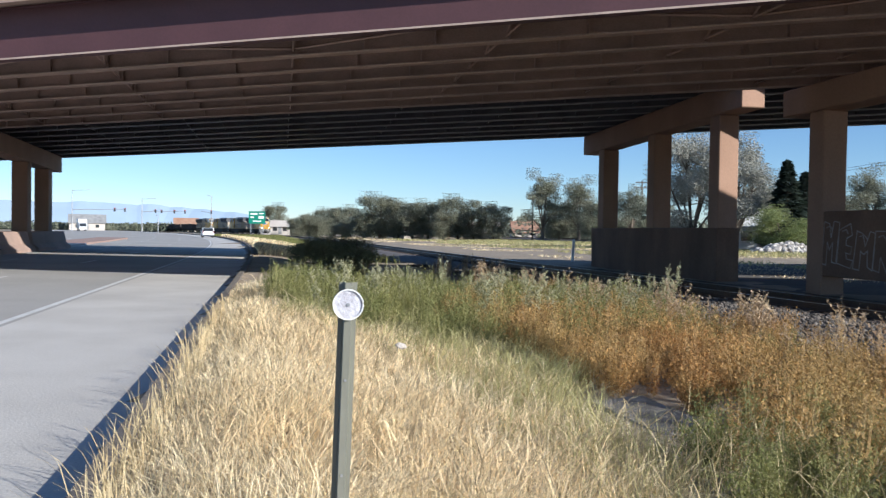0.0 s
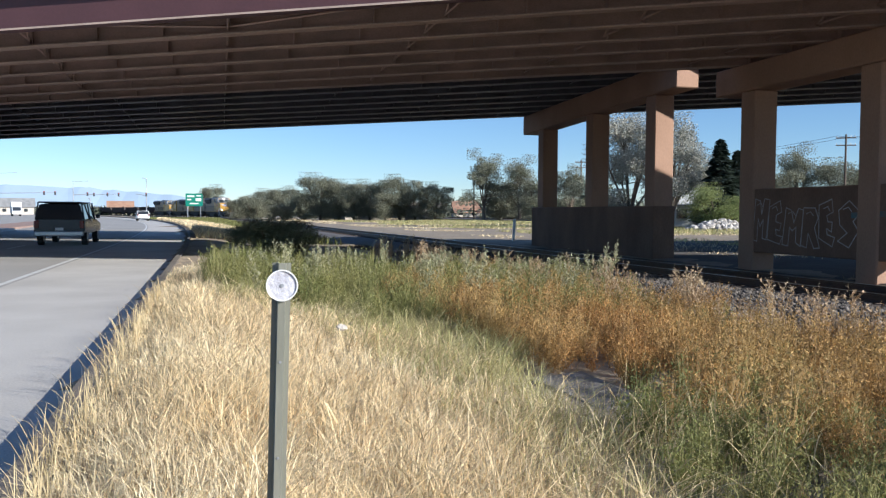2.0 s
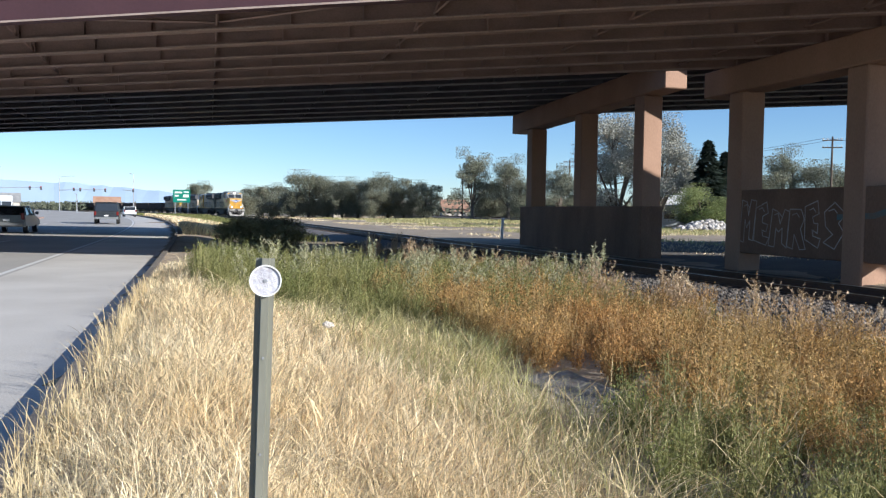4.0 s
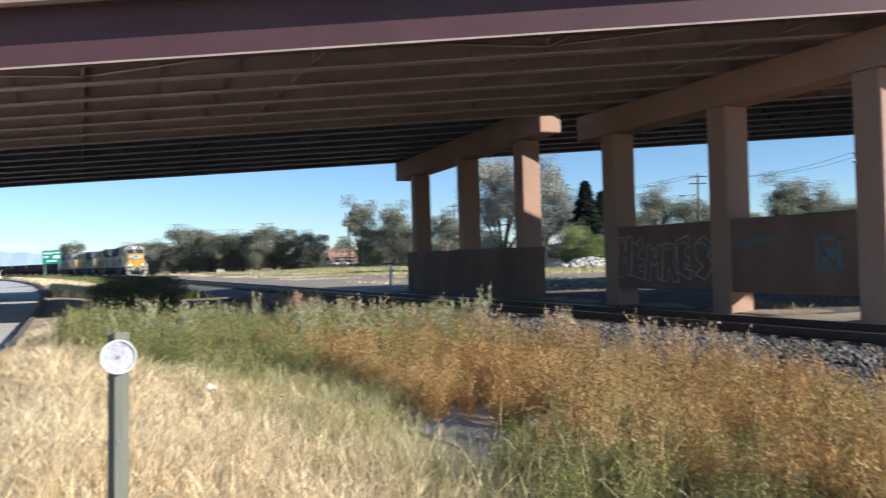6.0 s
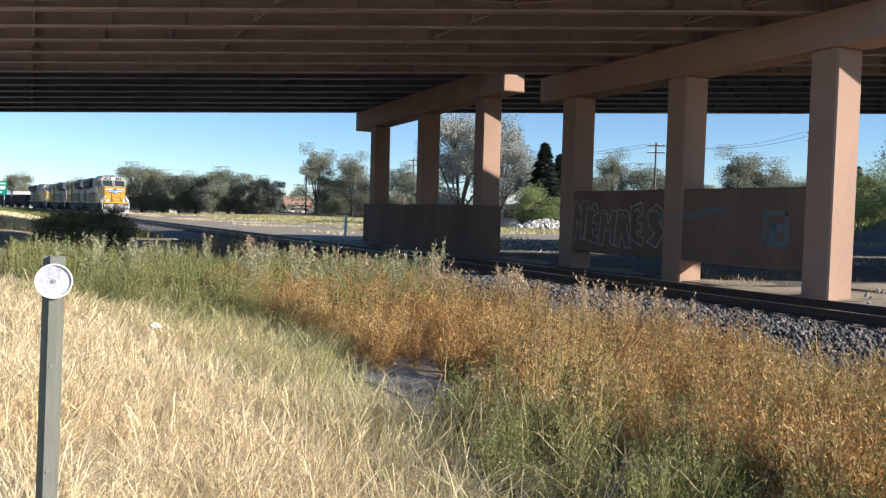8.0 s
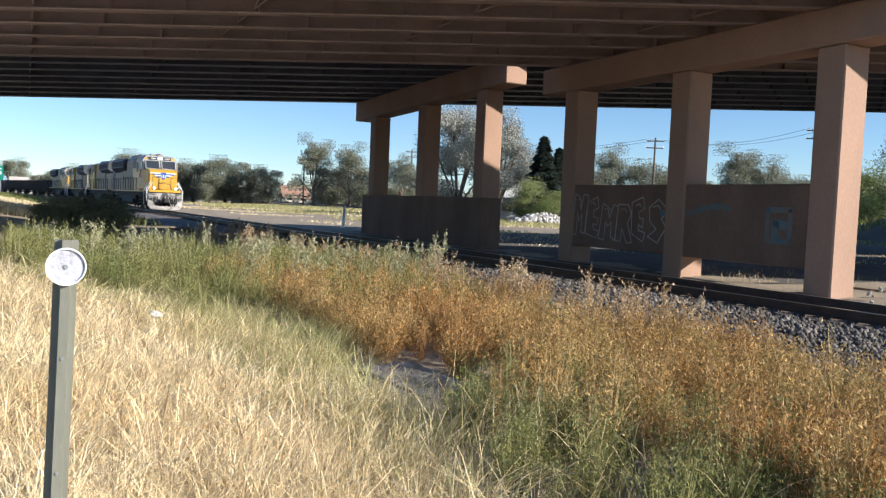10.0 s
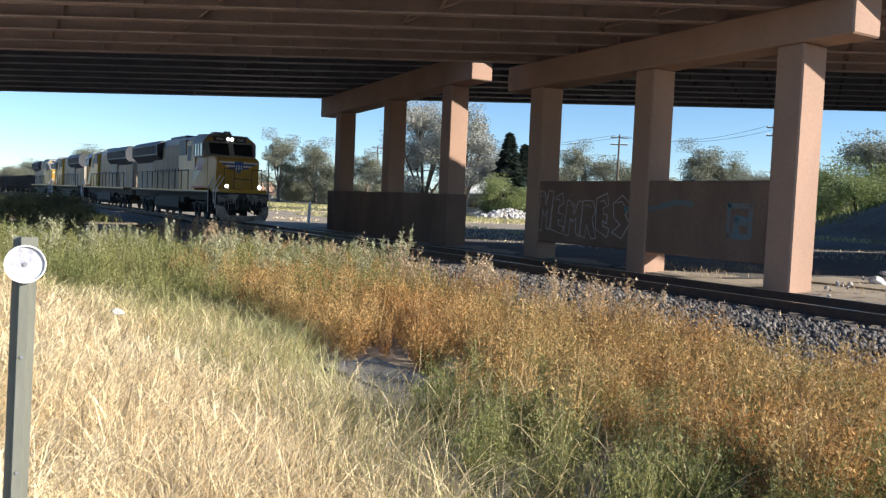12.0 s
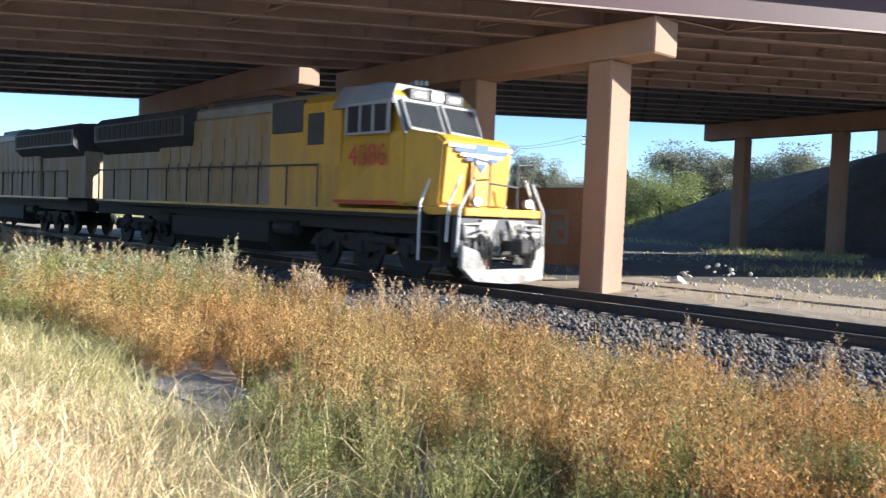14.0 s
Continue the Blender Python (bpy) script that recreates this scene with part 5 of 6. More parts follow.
def make_distance():
    bm = bm_new()
    rows = []
    for i in range(121):
        b = -75 + i * 0.7
        a, R = radians(b), 3000.0
        up = 1 / (1 + math.exp((b + 17.0) / 1.6))
        h = 1.5 + up * (82 + 16 * noise.noise((b * 0.16, 0, 5)) + 9 * noise.noise((b * 0.7, 1, 5)) + 4 * noise.noise((b * 2.1, 2, 5)))
        rows.append((bm.verts.new((math.sin(a) * R, math.cos(a) * R, -3)), bm.verts.new((math.sin(a) * R * 1.03, math.cos(a) * R * 1.03, h))))
    for r0, r1 in zip(rows, rows[1:]):
        bm.faces.new((r0[0], r1[0], r1[1], r0[1]))
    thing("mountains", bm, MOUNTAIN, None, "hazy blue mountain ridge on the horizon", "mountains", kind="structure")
    tri = []
    r = np.random.default_rng(12)
    for i in range(1500):
        b = r.uniform(-46, -9) if i < 1000 else r.uniform(-9, 62)
        d = r.uniform(330, 420) if i < 1000 else r.uniform(190, 300)
        c0 = np.array([math.sin(radians(b)) * d, math.cos(radians(b)) * d, 0])
        h = r.uniform(1.0, 3.2) if i < 1000 else r.uniform(1.5, 6.0)
        for j in range(60):
            c = c0 + np.array([r.normal(0, 2.2), r.normal(0, 2.2), r.uniform(0, h)])
            s, e = r.normal(0, 1, 3), r.normal(0, 1, 3)
            tri.append([c - s * 0.28, c + s * 0.28, c + e * 0.5])
    tri = np.array(tri)
    tagged(new("far_woods", mesh_of("far_woods", tri.reshape(-1, 3), np.arange(len(tri) * 3).reshape(-1, 3), [FAR_GREEN])), "low belt of woods far behind the fields", "woods", kind="stuff")


make_distance()
GALVANISED = material("galvanised_steel", (0.36, 0.37, 0.38), 0.45, 0.6, (0.28, 0.29, 0.3), 2, 0.7, 0.06, 30, 0)
WOOD_POLE = material("pole_timber", (0.10, 0.075, 0.055), 0.95, 0, (0.15, 0.12, 0.09), 3, 0.7, 0.2, 20, 0.3, stretch=(1, 1, 0.2))
SIGN_GREEN = material("sign_green", (0.0, 0.19, 0.13), 0.45, 0, (0.0, 0.16, 0.11), 2, 0.6, 0.04, 30, 0)
ROOF = material("orange_roof", (0.40, 0.25, 0.17), 0.85, 0, (0.31, 0.16, 0.10), 0.6, 0.8, 0.1, 12, 0.2)
STUCCO = material("pale_stucco", (0.55, 0.50, 0.44), 0.9, 0, (0.45, 0.40, 0.35), 0.8, 0.8, 0.08, 15, 0.2)
BRICK_RED = material("red_paving", (0.38, 0.26, 0.21), 0.9, 0, (0.31, 0.20, 0.16), 1, 0.8, 0.12, 12, 0.2)
POST_PAINT = material("olive_post_paint", (0.19, 0.19, 0.15), 0.5, 0.2, (0.25, 0.245, 0.20), 6, 0.8, 0.1, 40, 0.1, stretch=(1, 1, 0.2))
REFLECTOR = material("clear_reflector", (0.58, 0.57, 0.60), 0.25, 0.1, (0.42, 0.41, 0.45), 30, 0.9, 0.12, 90, 0.25)
RED_LAMP = glow("signal_red", (0.35, 0.03, 0.02), 0.15)


def polar(bearing, dist):
    return math.sin(radians(bearing)) * dist, math.cos(radians(bearing)) * dist


# ---------------------------------------------------------------- delineator post by the verge
def make_delineator():
    x, y = -0.4625, 2.06
    d = thing("delineator_post", label="olive metal roadside post with a round clear reflector", category="delineator post")
    z0 = ground_z(x, y) - 0.1
    bm = bm_new()
    t = 0.0035
    prism(bm, [(-0.024, 0.014), (-0.012, 0.014), (-0.009, -0.010), (0.009, -0.010), (0.012, 0.014), (0.024, 0.014), (0.024, 0.014 + t), (0.0105, 0.014 + t), (0.0075, -0.010 + t), (-0.0075, -0.010 + t), (-0.0105, 0.014 + t), (-0.024, 0.014 + t)],
          0, 1.375 - z0, axis="z")
    part("channel", bm, POST_PAINT, d, "olive painted steel channel")
    h = 1.318 - z0
    bm = bm_new()
    rod(bm, (0, -0.019, h), (0, -0.0105, h), 0.040, n=32)
    ref = part("reflector", bm, REFLECTOR, d, "round clear plastic reflector")
    bm = bm_new()
    bmesh.ops.create_cone(bm, cap_ends=False, segments=32, radius1=0.0405, radius2=0.0405, depth=0.014, matrix=Matrix.Translation((0, -0.017, h)) @ Matrix.Rotation(radians(90), 4, "X"))
    bmesh.ops.solidify(bm, geom=bm.faces[:], thickness=0.003)
    part("rim", bm, WHITE, ref, "white reflector rim")
    bm = bm_new()
    rod(bm, (0, -0.022, h), (0, -0.018, h), 0.005, n=10)
    part("rivet", bm, GALVANISED, ref, "steel rivet")
    for k in range(2):
        bm = bm_new()
        rod(bm, (0.0, -0.0125, h - 0.2 - 0.25 * k), (0.0, -0.0095, h - 0.2 - 0.25 * k), 0.0035, n=8)
        part("bolt_hole", bm, GALVANISED, d)
    d.matrix_world = pose(x, y, z0, -0.6, 1.5, 14)


make_delineator()


SLAB_OLD = material("dirty_slab_concrete", (0.30, 0.27, 0.23), 0.95, 0, (0.13, 0.115, 0.095), 6, 0.9, 0.25, 40, 0.5)


def make_slab():
    bm = bm_new()
    box(bm, -0.58, 0.58, -0.30, 0.30, -0.12, 0.0, 0.025)
    bmesh.ops.subdivide_edges(bm, edges=bm.edges[:], cuts=3, use_grid_fill=True)
    for v in bm.verts:
        v.co.z += 0.02 * noise.noise(v.co * 4)
        v.co.x += 0.02 * noise.noise(v.co * 5 + Vector((3, 0, 0)))
    thing("drain_slab", bm, SLAB_OLD, pose(1.32, 7.22, -0.06, 2, 3, -65), "weathered grey concrete drain slab among the weeds", "concrete slab")
    bm = bm_new()
    bmesh.ops.create_icosphere(bm, subdivisions=3, radius=0.058)
    for v in bm.verts:
        v.co *= 1 + 0.6 * noise.noise(v.co * 14) + 0.25 * noise.noise(v.co * 40)
        v.co.z *= 0.62
    thing("plastic_bag", bm, STUCCO, pose(-1.10, 8.7, 0.27), "crumpled white plastic bag caught in the grass", "plastic bag")


make_slab()


def make_marker():
    m = thing("marker_post", label="white railway marker post beside the track", category="marker post")
    bm = bm_new()
    box(bm, -0.08, 0.08, -0.05, 0.05, 0, 1.5, 0.01)
    part("post", bm, WHITE, m)
    m.matrix_world = pose(4.70, 54.0, -0.36, 0, 3.0, 20)


make_marker()


# ---------------------------------------------------------------- signs, signals, poles
def make_sign():
    s = thing("highway_sign", label="green highway sign with white marks on two posts", category="highway sign")
    for x in (-1.3, 1.3):
        box_part("post", s, GALVANISED, x - 0.09, x + 0.09, 0.05, 0.2, -0.3, 3.2)
    b = box_part("panel", s, SIGN_GREEN, -1.75, 1.75, -0.03, 0.03, 2.6, 5.3, bevel=0.01)
    for x0, x1, z0, z1 in ((-1.4, 0.1, 4.55, 4.9), (0.45, 1.45, 4.7, 4.95), (-1.4, -0.6, 3.85, 4.15), (0.3, 1.45, 3.7, 4.3), (-0.9, 0.9, 3.05, 3.3)):
        box_part("legend_bar", b, WHITE, x0, x1, -0.042, -0.034, z0, z1)
    x, y = polar(-16.9, 182)
    s.matrix_world = pose(x, y, ground_z(x, y) + 0.1, 0, 0, 16)


make_sign()


def make_signal(bearing, dist, tall, heads, arm):
    s = thing("traffic_signal", label="galvanised signal mast with signal heads over the highway", category="traffic signal", group="signals at the junction")
    bm = bm_new()
    rod(bm, (0, 0, 0), (0, 0, tall), 0.16, 0.08, n=10)
    part("mast", bm, GALVANISED, s)
    bm = bm_new()
    rod(bm, (0, 0, 6.0), (arm, 0, 6.4), 0.1, 0.05, n=8)
    part("arm", bm, GALVANISED, s)
    bm = bm_new()
    rod(bm, (0, 0, tall - 0.3), (arm * 0.3, 0, tall), 0.05, n=6)
    box(bm, arm * 0.3 - 0.3, arm * 0.3 + 0.3, -0.12, 0.12, tall - 0.05, tall + 0.08)
    part("luminaire", bm, GALVANISED, s)
    for f in heads:
        bm = bm_new()
        box(bm, f * arm - 0.24, f * arm + 0.24, -0.2, 0.1, 5.7, 6.7, 0.03)
        h = part("signal_head", bm, DARK_PAINT, s, "dark signal head")
        bm = bm_new()
        rod(bm, (f * arm, -0.24, 6.6), (f * arm, -0.2, 6.6), 0.13, n=12)
        part("lens", bm, RED_LAMP, h, "dull red lens")
    x, y = polar(bearing, dist)
    s.matrix_world = pose(x, y, 0, 0, 0, -bearing)


make_signal(-19.9, 250, 11.0, (0.02,), -3.0)
make_signal(-24.3, 255, 10.0, (0.45, 0.75, 1.0), 12.0)
make_signal(-28.5, 245, 11.5, (0.8, 1.0), 13.5)
make_signal(-23.3, 252, 5.0, (0.5,), -1.5)


def make_pole(bearing, dist, tall, arms=2):
    p = thing("utility_pole", label="dark timber utility pole with crossarms", category="utility pole", group="utility poles")
    bm = bm_new()
    rod(bm, (0, 0, -0.3), (0, 0, tall), 0.17, 0.11, n=9)
    part("pole", bm, WOOD_POLE, p)
    for i in range(arms):
        bm = bm_new()
        box(bm, -1.15, 1.15, -0.06, 0.06, tall - 0.5 - 0.9 * i, tall - 0.36 - 0.9 * i)
        a = part("crossarm", bm, WOOD_POLE, p)
        for x in (-1.05, -0.55, 0.55, 1.05):
            bm = bm_new()
            rod(bm, (x, 0, tall - 0.36 - 0.9 * i), (x, 0, tall - 0.16 - 0.9 * i), 0.05, 0.03, n=6)
            part("insulator", bm, GALVANISED, a)
    x, y = polar(bearing, dist)
    p.matrix_world = pose(x, y, 0, 0, 0, -bearing + 12)
    return Vector((x, y, tall))


POLES = [make_pole(9.6, 150, 11.2), make_pole(26.2, 112, 11.4), make_pole(36.2, 100, 11.8), make_pole(2.2, 160, 8.6, 1)]
for a, b in ((0, 1), (1, 2)):
    for k in (-1, 1):
        pa, pb = POLES[a] + Vector((k, 0, -0.2)), POLES[b] + Vector((k, 0, -0.2))
        bm = bm_new()
        pts = [pa.lerp(pb, i / 12) - Vector((0, 0, 1.2 * (1 - (2 * i / 12 - 1) ** 2))) for i in range(13)]
        for u, v in zip(pts, pts[1:]):
            rod(bm, u, v, 0.018, n=4, cap=False)
        thing("overhead_wire", bm, DARK_PAINT, None, "thin dark overhead wire between utility poles", "wire", "overhead wires")


def make_house(bearing, dist, w, d, h, roof, label, walls=STUCCO, yaw=0):
    o = thing("house", label=label, category="house", group="houses behind the field")
    bm = bm_new()
    box(bm, -w / 2, w / 2, -d / 2, d / 2, -0.3, h)
    wl = part("wall", bm, walls, o)
    bm = bm_new()
    prism(bm, [(-d / 2 - 0.5, h - 0.1), (d / 2 + 0.5, h - 0.1), (0, h + d * 0.36)], -w / 2 - 0.5, w / 2 + 0.5, axis="x")
    part("roof", bm, roof, o)
    for x in (-w * 0.28, w * 0.28):
        bm = bm_new()
        box(bm, x - 0.6, x + 0.6, -d / 2 - 0.05, -d / 2 + 0.02, 0.9, 2.0)
        part("window", bm, GLASS, wl, "dark window")
    bm = bm_new()
    box(bm, -0.5, 0.5, -d / 2 - 0.05, -d / 2 + 0.02, 0.0, 2.05)
    part("door", bm, GREY_PAINT, wl)
    x, y = polar(bearing, dist)
    o.matrix_world = pose(x, y, 0.1, 0, 0, -bearing + yaw)


make_house(1.6, 205, 6.0, 8.0, 1.5, ROOF, "small house with an orange tiled roof", yaw=8)
make_house(-1.4, 172, 7, 6, 1.4, STUCCO, "low pale house among the trees", yaw=0)
make_house(-5.7, 185, 8, 6, 1.3, STUCCO, "low pale house among the trees", yaw=10)
make_house(-15.3, 245, 5, 5, 2.2, STUCCO, "pale building beyond the highway sign", yaw=-5)
make_house(17.3, 104, 6, 6, 2.6, WHITE, "white house half hidden behind trees", WHITE, yaw=0)
make_house(-27.6, 330, 12, 9, 2.6, GREY_PAINT, "low commercial building by the junction", STUCCO, yaw=0)
make_house(-21.5, 340, 9, 8, 2.4, ROOF, "low commercial building by the junction", STUCCO, yaw=0)


# ---------------------------------------------------------------- second track, median, paint on the wall
def make_second_track():
    bm = bm_new()
    sweep(bm, [(46.5, -0.2), (48.5, 0.35), (52.5, 0.35), (54.5, -0.2)], -230, 60)
    t = thing("siding_bed", bm, BALLAST, None, "dark raised bed of a second track behind the field", "track bed", kind="structure")
    for o in (49.75, 51.25):
        bm = bm_new()
        sweep(bm, [(o - 0.05, 0.35), (o + 0.05, 0.35), (o + 0.05, 0.53), (o - 0.05, 0.53)], -230, 60)
        part("rail", bm, RAIL, t)
    bm = bm_new()
    sweep(bm, [(7.0, -0.36), (9.6, -0.36), (9.6, -0.28), (7.0, -0.28)], -2.5, 45)
    thing("service_road", bm, SOIL, None, "pale dirt service road behind the piers", "road", kind="structure")


make_second_track()


# dark sheet over the soil, added to deepen the bridge's shade
def make_shade_sheet():
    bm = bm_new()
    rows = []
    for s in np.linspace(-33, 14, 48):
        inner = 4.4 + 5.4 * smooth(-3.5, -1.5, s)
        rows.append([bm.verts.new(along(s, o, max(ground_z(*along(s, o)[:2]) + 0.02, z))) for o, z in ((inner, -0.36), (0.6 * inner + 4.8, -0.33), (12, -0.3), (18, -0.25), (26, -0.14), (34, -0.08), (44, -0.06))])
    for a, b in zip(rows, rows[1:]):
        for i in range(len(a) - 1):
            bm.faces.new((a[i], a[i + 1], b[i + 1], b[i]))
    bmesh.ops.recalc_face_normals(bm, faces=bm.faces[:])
    thing("ground_shade_sheet", bm, SHADED_GROUND, None, "dark ground sheet that deepens the shade under the bridge", "ground", kind="structure")


make_shade_sheet()


def make_rubble(name, x, y, count, spread, size, seed, label):
    rr = random.Random(seed)
    bm = bm_new()
    for _ in range(count):
        a, d = rr.uniform(0, 6.28), spread * rr.uniform(0, 1) ** 0.6
        c = Vector((x + math.cos(a) * d, y + math.sin(a) * d * 0.5, 0))
        c.z = ground_z(c.x, c.y) + size * 0.4 + (spread - d) * 0.25
        m = Matrix.Translation(c) @ Matrix.Rotation(rr.uniform(0, 6.28), 4, (rr.uniform(-1, 1), rr.uniform(-1, 1), 1)) @ Matrix.Diagonal((rr.uniform(0.6, 1.5), rr.uniform(0.6, 1.3), rr.uniform(0.5, 1), 1))
        bmesh.ops.create_icosphere(bm, subdivisions=1, radius=size * rr.uniform(0.5, 1.2), matrix=m)
    thing(name, bm, PALE_STONE, None, label, "rubble", kind="stuff")


PALE_STONE = material("pale_rubble", (0.50, 0.47, 0.43), 0.9, 0, (0.32, 0.29, 0.26), 2, 0.9, 0.15, 15, 0.4, per_piece=0.3, island=True)
make_rubble("rubble_heap", *polar(18.9, 84), 220, 3.6, 0.32, 3, "pale rubble heap behind the second track")
make_rubble("loose_stones", along(2.0, 6.0).x, along(2.0, 6.0).y, 60, 3.4, 0.06, 8, "loose pale stones on the sandy strip")
bm = bm_new()
bmesh.ops.create_icosphere(bm, subdivisions=3, radius=0.22)
for v in bm.verts:
    v.co *= 1 + 0.5 * noise.noise(v.co * 5)
    v.co.z *= 0.7
q = along(-0.6, 8.6)
thing("sandbag", bm, WHITE, pose(q.x, q.y, ground_z(q.x, q.y) + 0.1), "crumpled white sack on the sand behind the track", "sack")
median = strip("median", -19.5, -13.0, 22, 62, 0.16, SHOULDER, "raised concrete median round the bridge pier", "median", thick=0.3)
median_brick = strip("median", -17.5, -13.6, 62.5, 100, 0.15, BRICK_RED, "red paved median strip", "median", thick=0.3)
for off, y0, y1 in ((-6.9, -40, 320), (-10.5, -40, 320), (-20.2, -40, 320)):
    y = y0
    while y < min(y1, 150):
        strip("lane_line", off - 0.06, off + 0.06, y, y + 3.0, 0.004, PAINT, "", "", parent=road)
        y += 12.0
SPRAY_WHITE = material("faded_white_spray", (0.50, 0.46, 0.44), 0.8, 0, (0.30, 0.24, 0.21), 3, 0.9, 0.1, 30, 0)
SPRAY_BLUE = material("faded_blue_spray", (0.10, 0.175, 0.20), 0.8, 0, (0.2, 0.15, 0.12), 3, 0.9, 0.1, 30, 0)


def spray(name, mat, pts, wide, label):
    """A painted stroke on the crash wall: points are (p along the pier, height)."""
    side = Vector((-PIER_WAY.y, PIER_WAY.x, 0))
    bm = bm_new()
    o = B0 + side * (-0.0965)
    for (p0, z0), (p1, z1) in zip(pts, pts[1:]):
        d = Vector((p1 - p0, z1 - z0))
        n = Vector((-d.y, d.x)).normalized() * wide / 2
        e = d.normalized() * wide * 0.3
        bm.faces.new([bm.verts.new(o + PIER_WAY * (p + 0.0) + Vector((0, 0, z))) for p, z in
                      ((p0 - n.x - e.x, z0 - n.y - e.y), (p1 - n.x + e.x, z1 - n.y + e.y), (p1 + n.x + e.x, z1 + n.y + e.y), (p0 + n.x - e.x, z0 + n.y - e.y))])
    part(name, bm, mat, pier_mid_near, label)


r = random.Random(4)
# blocky outlined shapes, each a closed outer line with an inner stroke: (across, up) from 0 to 1
BLOCKS = (((0, 0), (0, 1), (1, 1), (0.9, 0.7), (0.35, 0.72), (0.3, 0.3), (1, 0.3), (0.95, 0)),
          ((0, 0), (0.05, 1), (0.35, 0.95), (0.5, 0.6), (0.68, 1), (1, 0.95), (0.95, 0), (0.7, 0.05), (0.65, 0.5), (0.45, 0.35), (0.3, 0.5), (0.28, 0)),
          ((0, 0.1), (0.1, 0.9), (0.9, 1.05), (1, 0.75), (0.6, 0.68), (0.62, 0.55), (0.95, 0.5), (0.9, 0.3), (0.55, 0.35), (0.6, 0.2), (1.05, 0.15), (0.9, -0.05)),
          ((0, 0), (0.1, 1), (0.8, 1), (1, 0.75), (0.75, 0.5), (1.05, 0), (0.75, -0.05), (0.45, 0.35), (0.32, 0)),
          ((0.1, 0.5), (0, 0.85), (0.45, 1.05), (0.95, 0.8), (0.7, 0.55), (1, 0.3), (0.6, -0.05), (0.1, 0.1), (0.5, 0.3)))
edge = 12.45
for i in range(7):
    w, h, low, lean = r.uniform(0.6, 0.85), r.uniform(1.15, 1.45), r.uniform(0.52, 0.68), r.uniform(-0.1, 0.14)
    shape = BLOCKS[(0, 1, 2, 1, 3, 2, 4)[i]]
    pts = [(edge - u * w - lean * v + r.uniform(-0.03, 0.03), low + v * h + r.uniform(-0.04, 0.04)) for u, v in shape]
    spray("spray_shape", SPRAY_WHITE, pts + pts[:1], 0.034, "faded white spray-painted outline")
    spray("spray_shape", SPRAY_WHITE, [(edge - w * 0.3, low + h * 0.85), (edge - w * 0.55, low + h * 0.9), (edge - w * 0.7, low + h * 0.8)], 0.03, "faded white spray-painted stroke")
    edge -= w + r.uniform(-0.02, 0.08)
for i in range(5):
    c, z = 12.35 - i * 0.09, 1.1 + 0.2 * i
    spray("spray_scribble", SPRAY_BLUE if i % 2 else SPRAY_WHITE, [(c + r.uniform(-0.22, 0.22), z + r.uniform(-0.25, 0.3)) for k in range(8)], 0.025, "faded scribble in spray paint")
spray("spray_stroke", SPRAY_BLUE, [(7.3, 1.5), (6.0, 1.55), (5.2, 1.75), (4.6, 1.7)], 0.16, "faded teal spray stroke")
spray("spray_square", SPRAY_BLUE, [(3.3, 0.9), (3.3, 1.7), (2.6, 1.7), (2.6, 0.9), (3.3, 0.9)], 0.14, "faded blue spray square")
spray("spray_square", SPRAY_BLUE, [(3.05, 1.0), (3.05, 1.35), (2.75, 1.3)], 0.22, "faded blue spray square")


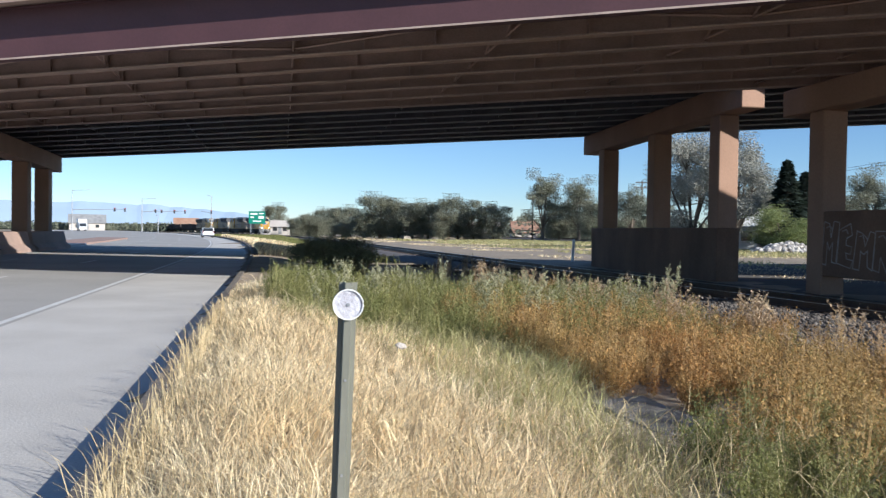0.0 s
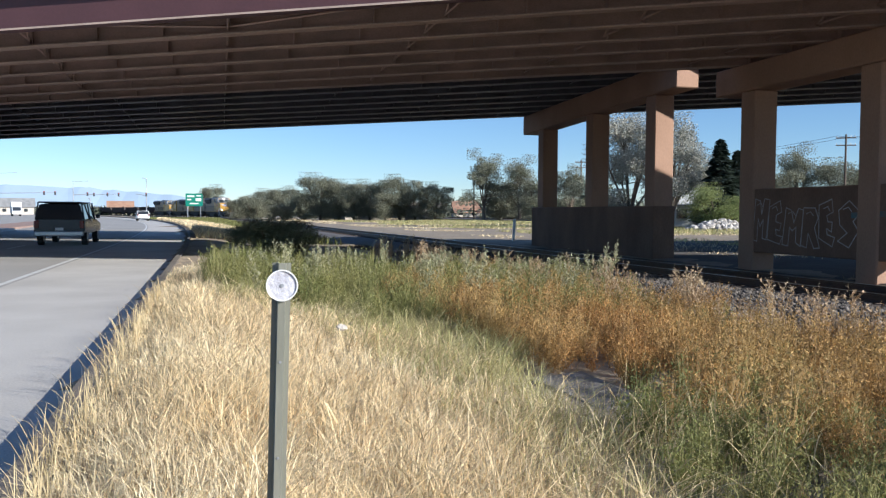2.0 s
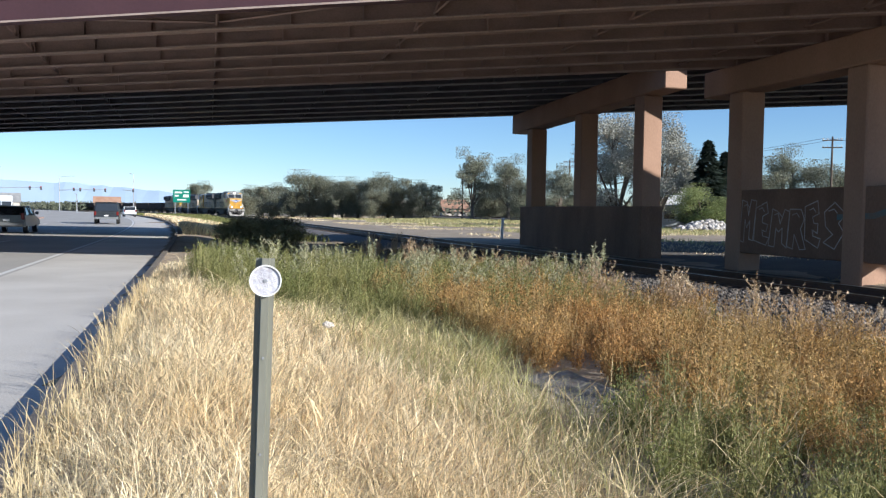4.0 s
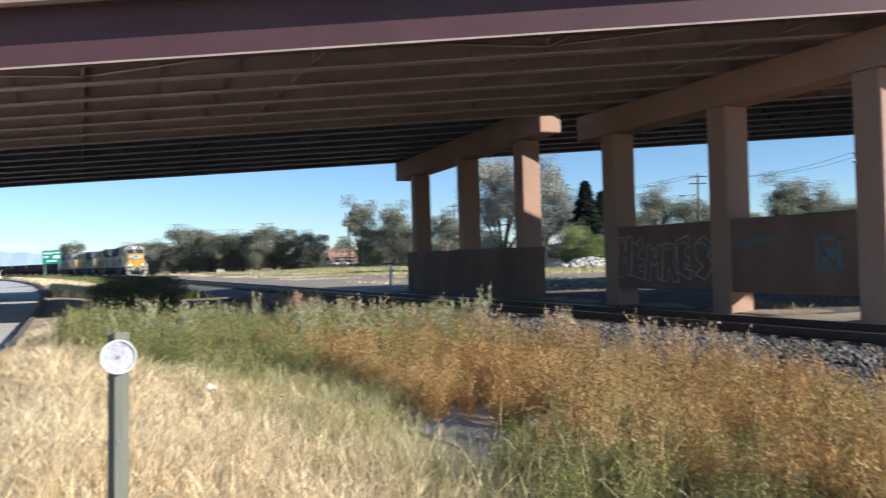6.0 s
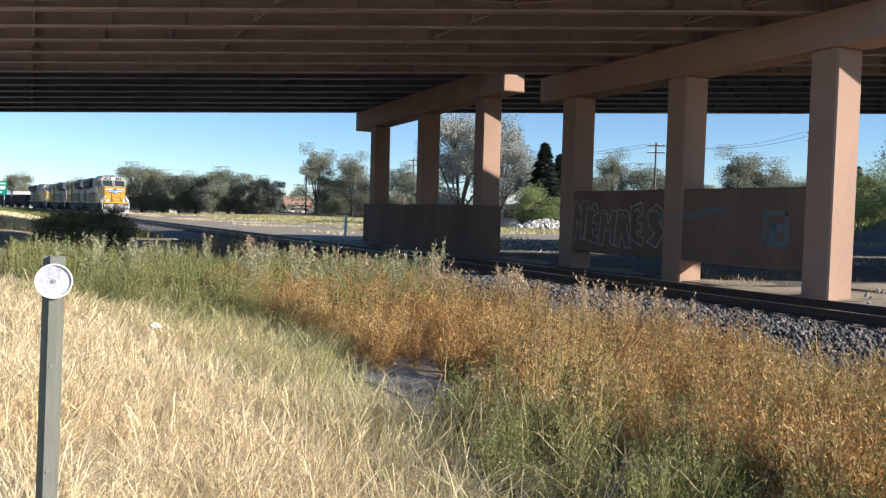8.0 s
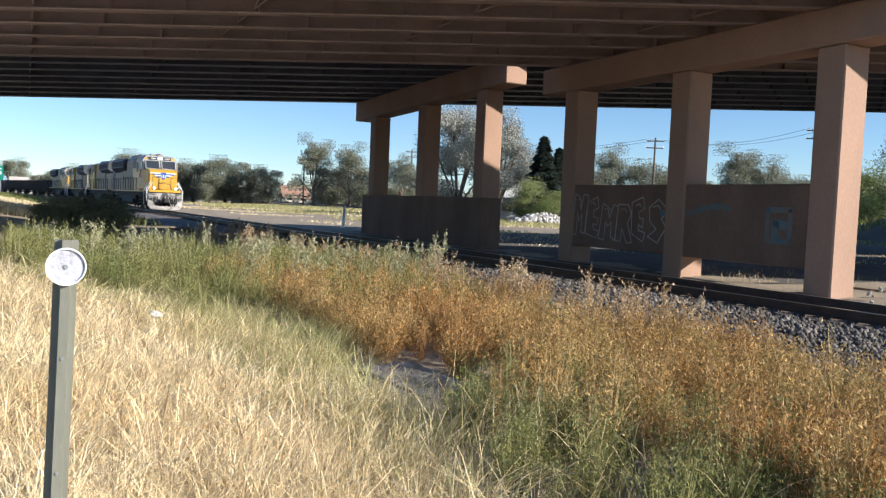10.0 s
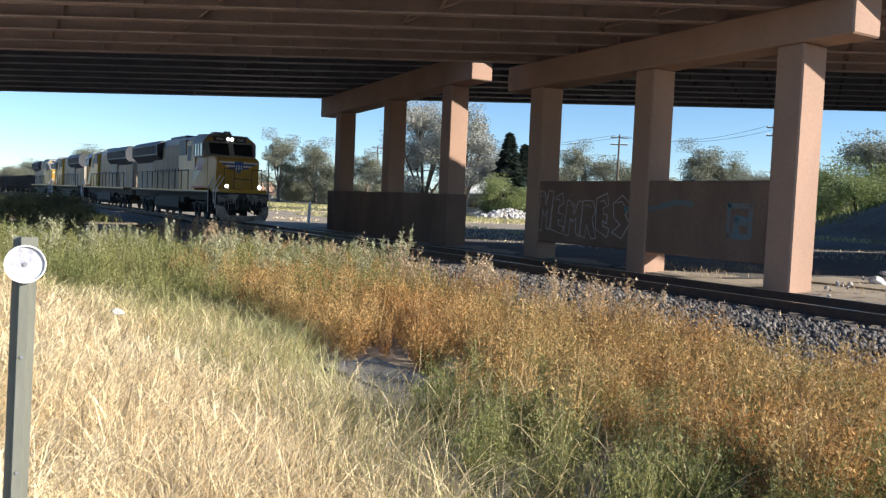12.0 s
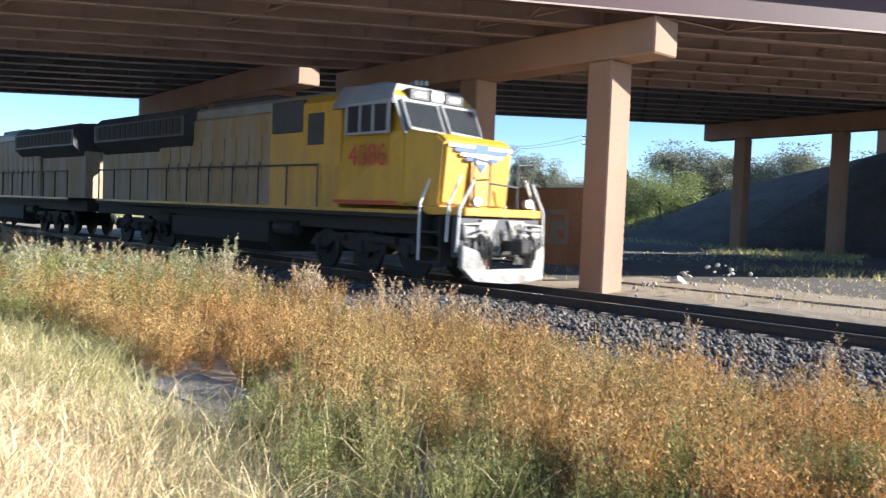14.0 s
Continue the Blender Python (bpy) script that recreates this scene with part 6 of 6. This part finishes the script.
# ---------------------------------------------------------------- ballast and ties
def make_stones():
    n = 34000
    s, o = rng.uniform(-26, 16, n), rng.uniform(-6.0, -0.9, n)
    z = np.interp(o, [-6.2, -4.7, -2.1, -0.9], [-0.6, -0.46, -0.24, -0.25])
    z = np.maximum(z, np.where(o < -3.0, np.array([ground_z(along(a, b).x, along(a, b).y) for a, b in zip(s, o)]), -1)) + 0.01
    base = np.array([[1, 0, 0], [-1, 0, 0], [0, 1, 0], [0, -1, 0], [0, 0, 1], [0, 0, -1]], float)
    pat = np.array([[0, 2, 4], [2, 1, 4], [1, 3, 4], [3, 0, 4], [2, 0, 5], [1, 2, 5], [3, 1, 5], [0, 3, 5]])
    size = rng.uniform(0.025, 0.062, n)
    v = base[None] * size[:, None, None] * rng.uniform(0.6, 1.4, (n, 6, 1)) + rng.normal(0, 0.008, (n, 6, 3))
    a = rng.uniform(0, 6.28, n)
    c, k = np.cos(a)[:, None], np.sin(a)[:, None]
    v[..., 0], v[..., 1] = v[..., 0] * c - v[..., 1] * k, v[..., 0] * k + v[..., 1] * c
    p = np.column_stack([TRACK.x + TRACK_WAY.x * s + TRACK_SIDE.x * o, TRACK.y + TRACK_WAY.y * s + TRACK_SIDE.y * o, z])
    v += p[:, None]
    t = (np.arange(n) * 6)[:, None, None] + pat[None]
    tagged(new("ballast_stones", mesh_of("ballast_stones", v.reshape(-1, 3), t.reshape(-1, 3), [STONE])), "dark crushed ballast stones beside the rails", "ballast", kind="stuff")


make_stones()
bm = bm_new()
box(bm, -0.11, 0.11, -1.3, 1.3, -0.16, 0.0, 0.012)
tie_mesh = bake("tie", bm, TIE)
for i in range(160):
    q = along(-64 + i * 0.5, rng.uniform(-0.03, 0.03), -0.195)
    ob = new("tie", tie_mesh)
    ob.parent = track_bed
    ob.matrix_world = Matrix.Translation(q) @ Matrix.Rotation(math.atan2(TRACK_WAY.y, TRACK_WAY.x) + rng.uniform(-0.015, 0.015), 4, "Z")


# ---------------------------------------------------------------- what moves
def motions():
    speed = 14.35
    times = [0.0, 1.0, 2.0, 3.0, 4.0, 5.0, 6.0, 7.0, 8.0, 9.0, 10.0, 11.0, 12.0, 13.0, 14.0]
    for unit, back, turned in TRAIN:
        length = 21.0
        rows = []
        for t in times:
            s = 0.2 - speed * (14.0 - t) - back
            a, b = along(s, 0, RAIL_Z), along(s - 18.0, 0, RAIL_Z)
            d = a - b
            w = math.degrees(math.atan2(d.y, d.x))
            if turned:
                a = along(s - length, 0, RAIL_Z)
                w += 180
            rows.append((t, pose(a.x, a.y, RAIL_Z, 0, 0, w)))
        walk(unit, rows)
    walk(pickup, [(t, lane_pose(y, -5.35)) for t, y in ((0.0, 1.5), (0.5, 9.5), (1.0, 17.4), (1.5, 25.3), (2.2, 38.5), (3.0, 52.0), (5.5, 98.0), (7.5, 125.0), (9.5, 146.0), (14.0, 180.0))])
    walk(sedan_grey, [(t, lane_pose(y, -8.7)) for t, y in ((0.0, -20.0), (2.5, 19.0), (5.5, 67.0), (7.5, 96.0), (14.0, 170.0))])
    walk(sedan_dark, [(t, lane_pose(y, -8.7)) for t, y in ((0.0, -36.0), (2.5, 3.0), (5.5, 51.0), (7.5, 80.0), (14.0, 155.0))])
    walk(box_truck, [(t, lane_pose(y, -22.5, True)) for t, y in ((0.0, 245.0), (3.0, 208.0), (5.5, 172.0), (8.0, 130.0), (14.0, 30.0))])


motions()
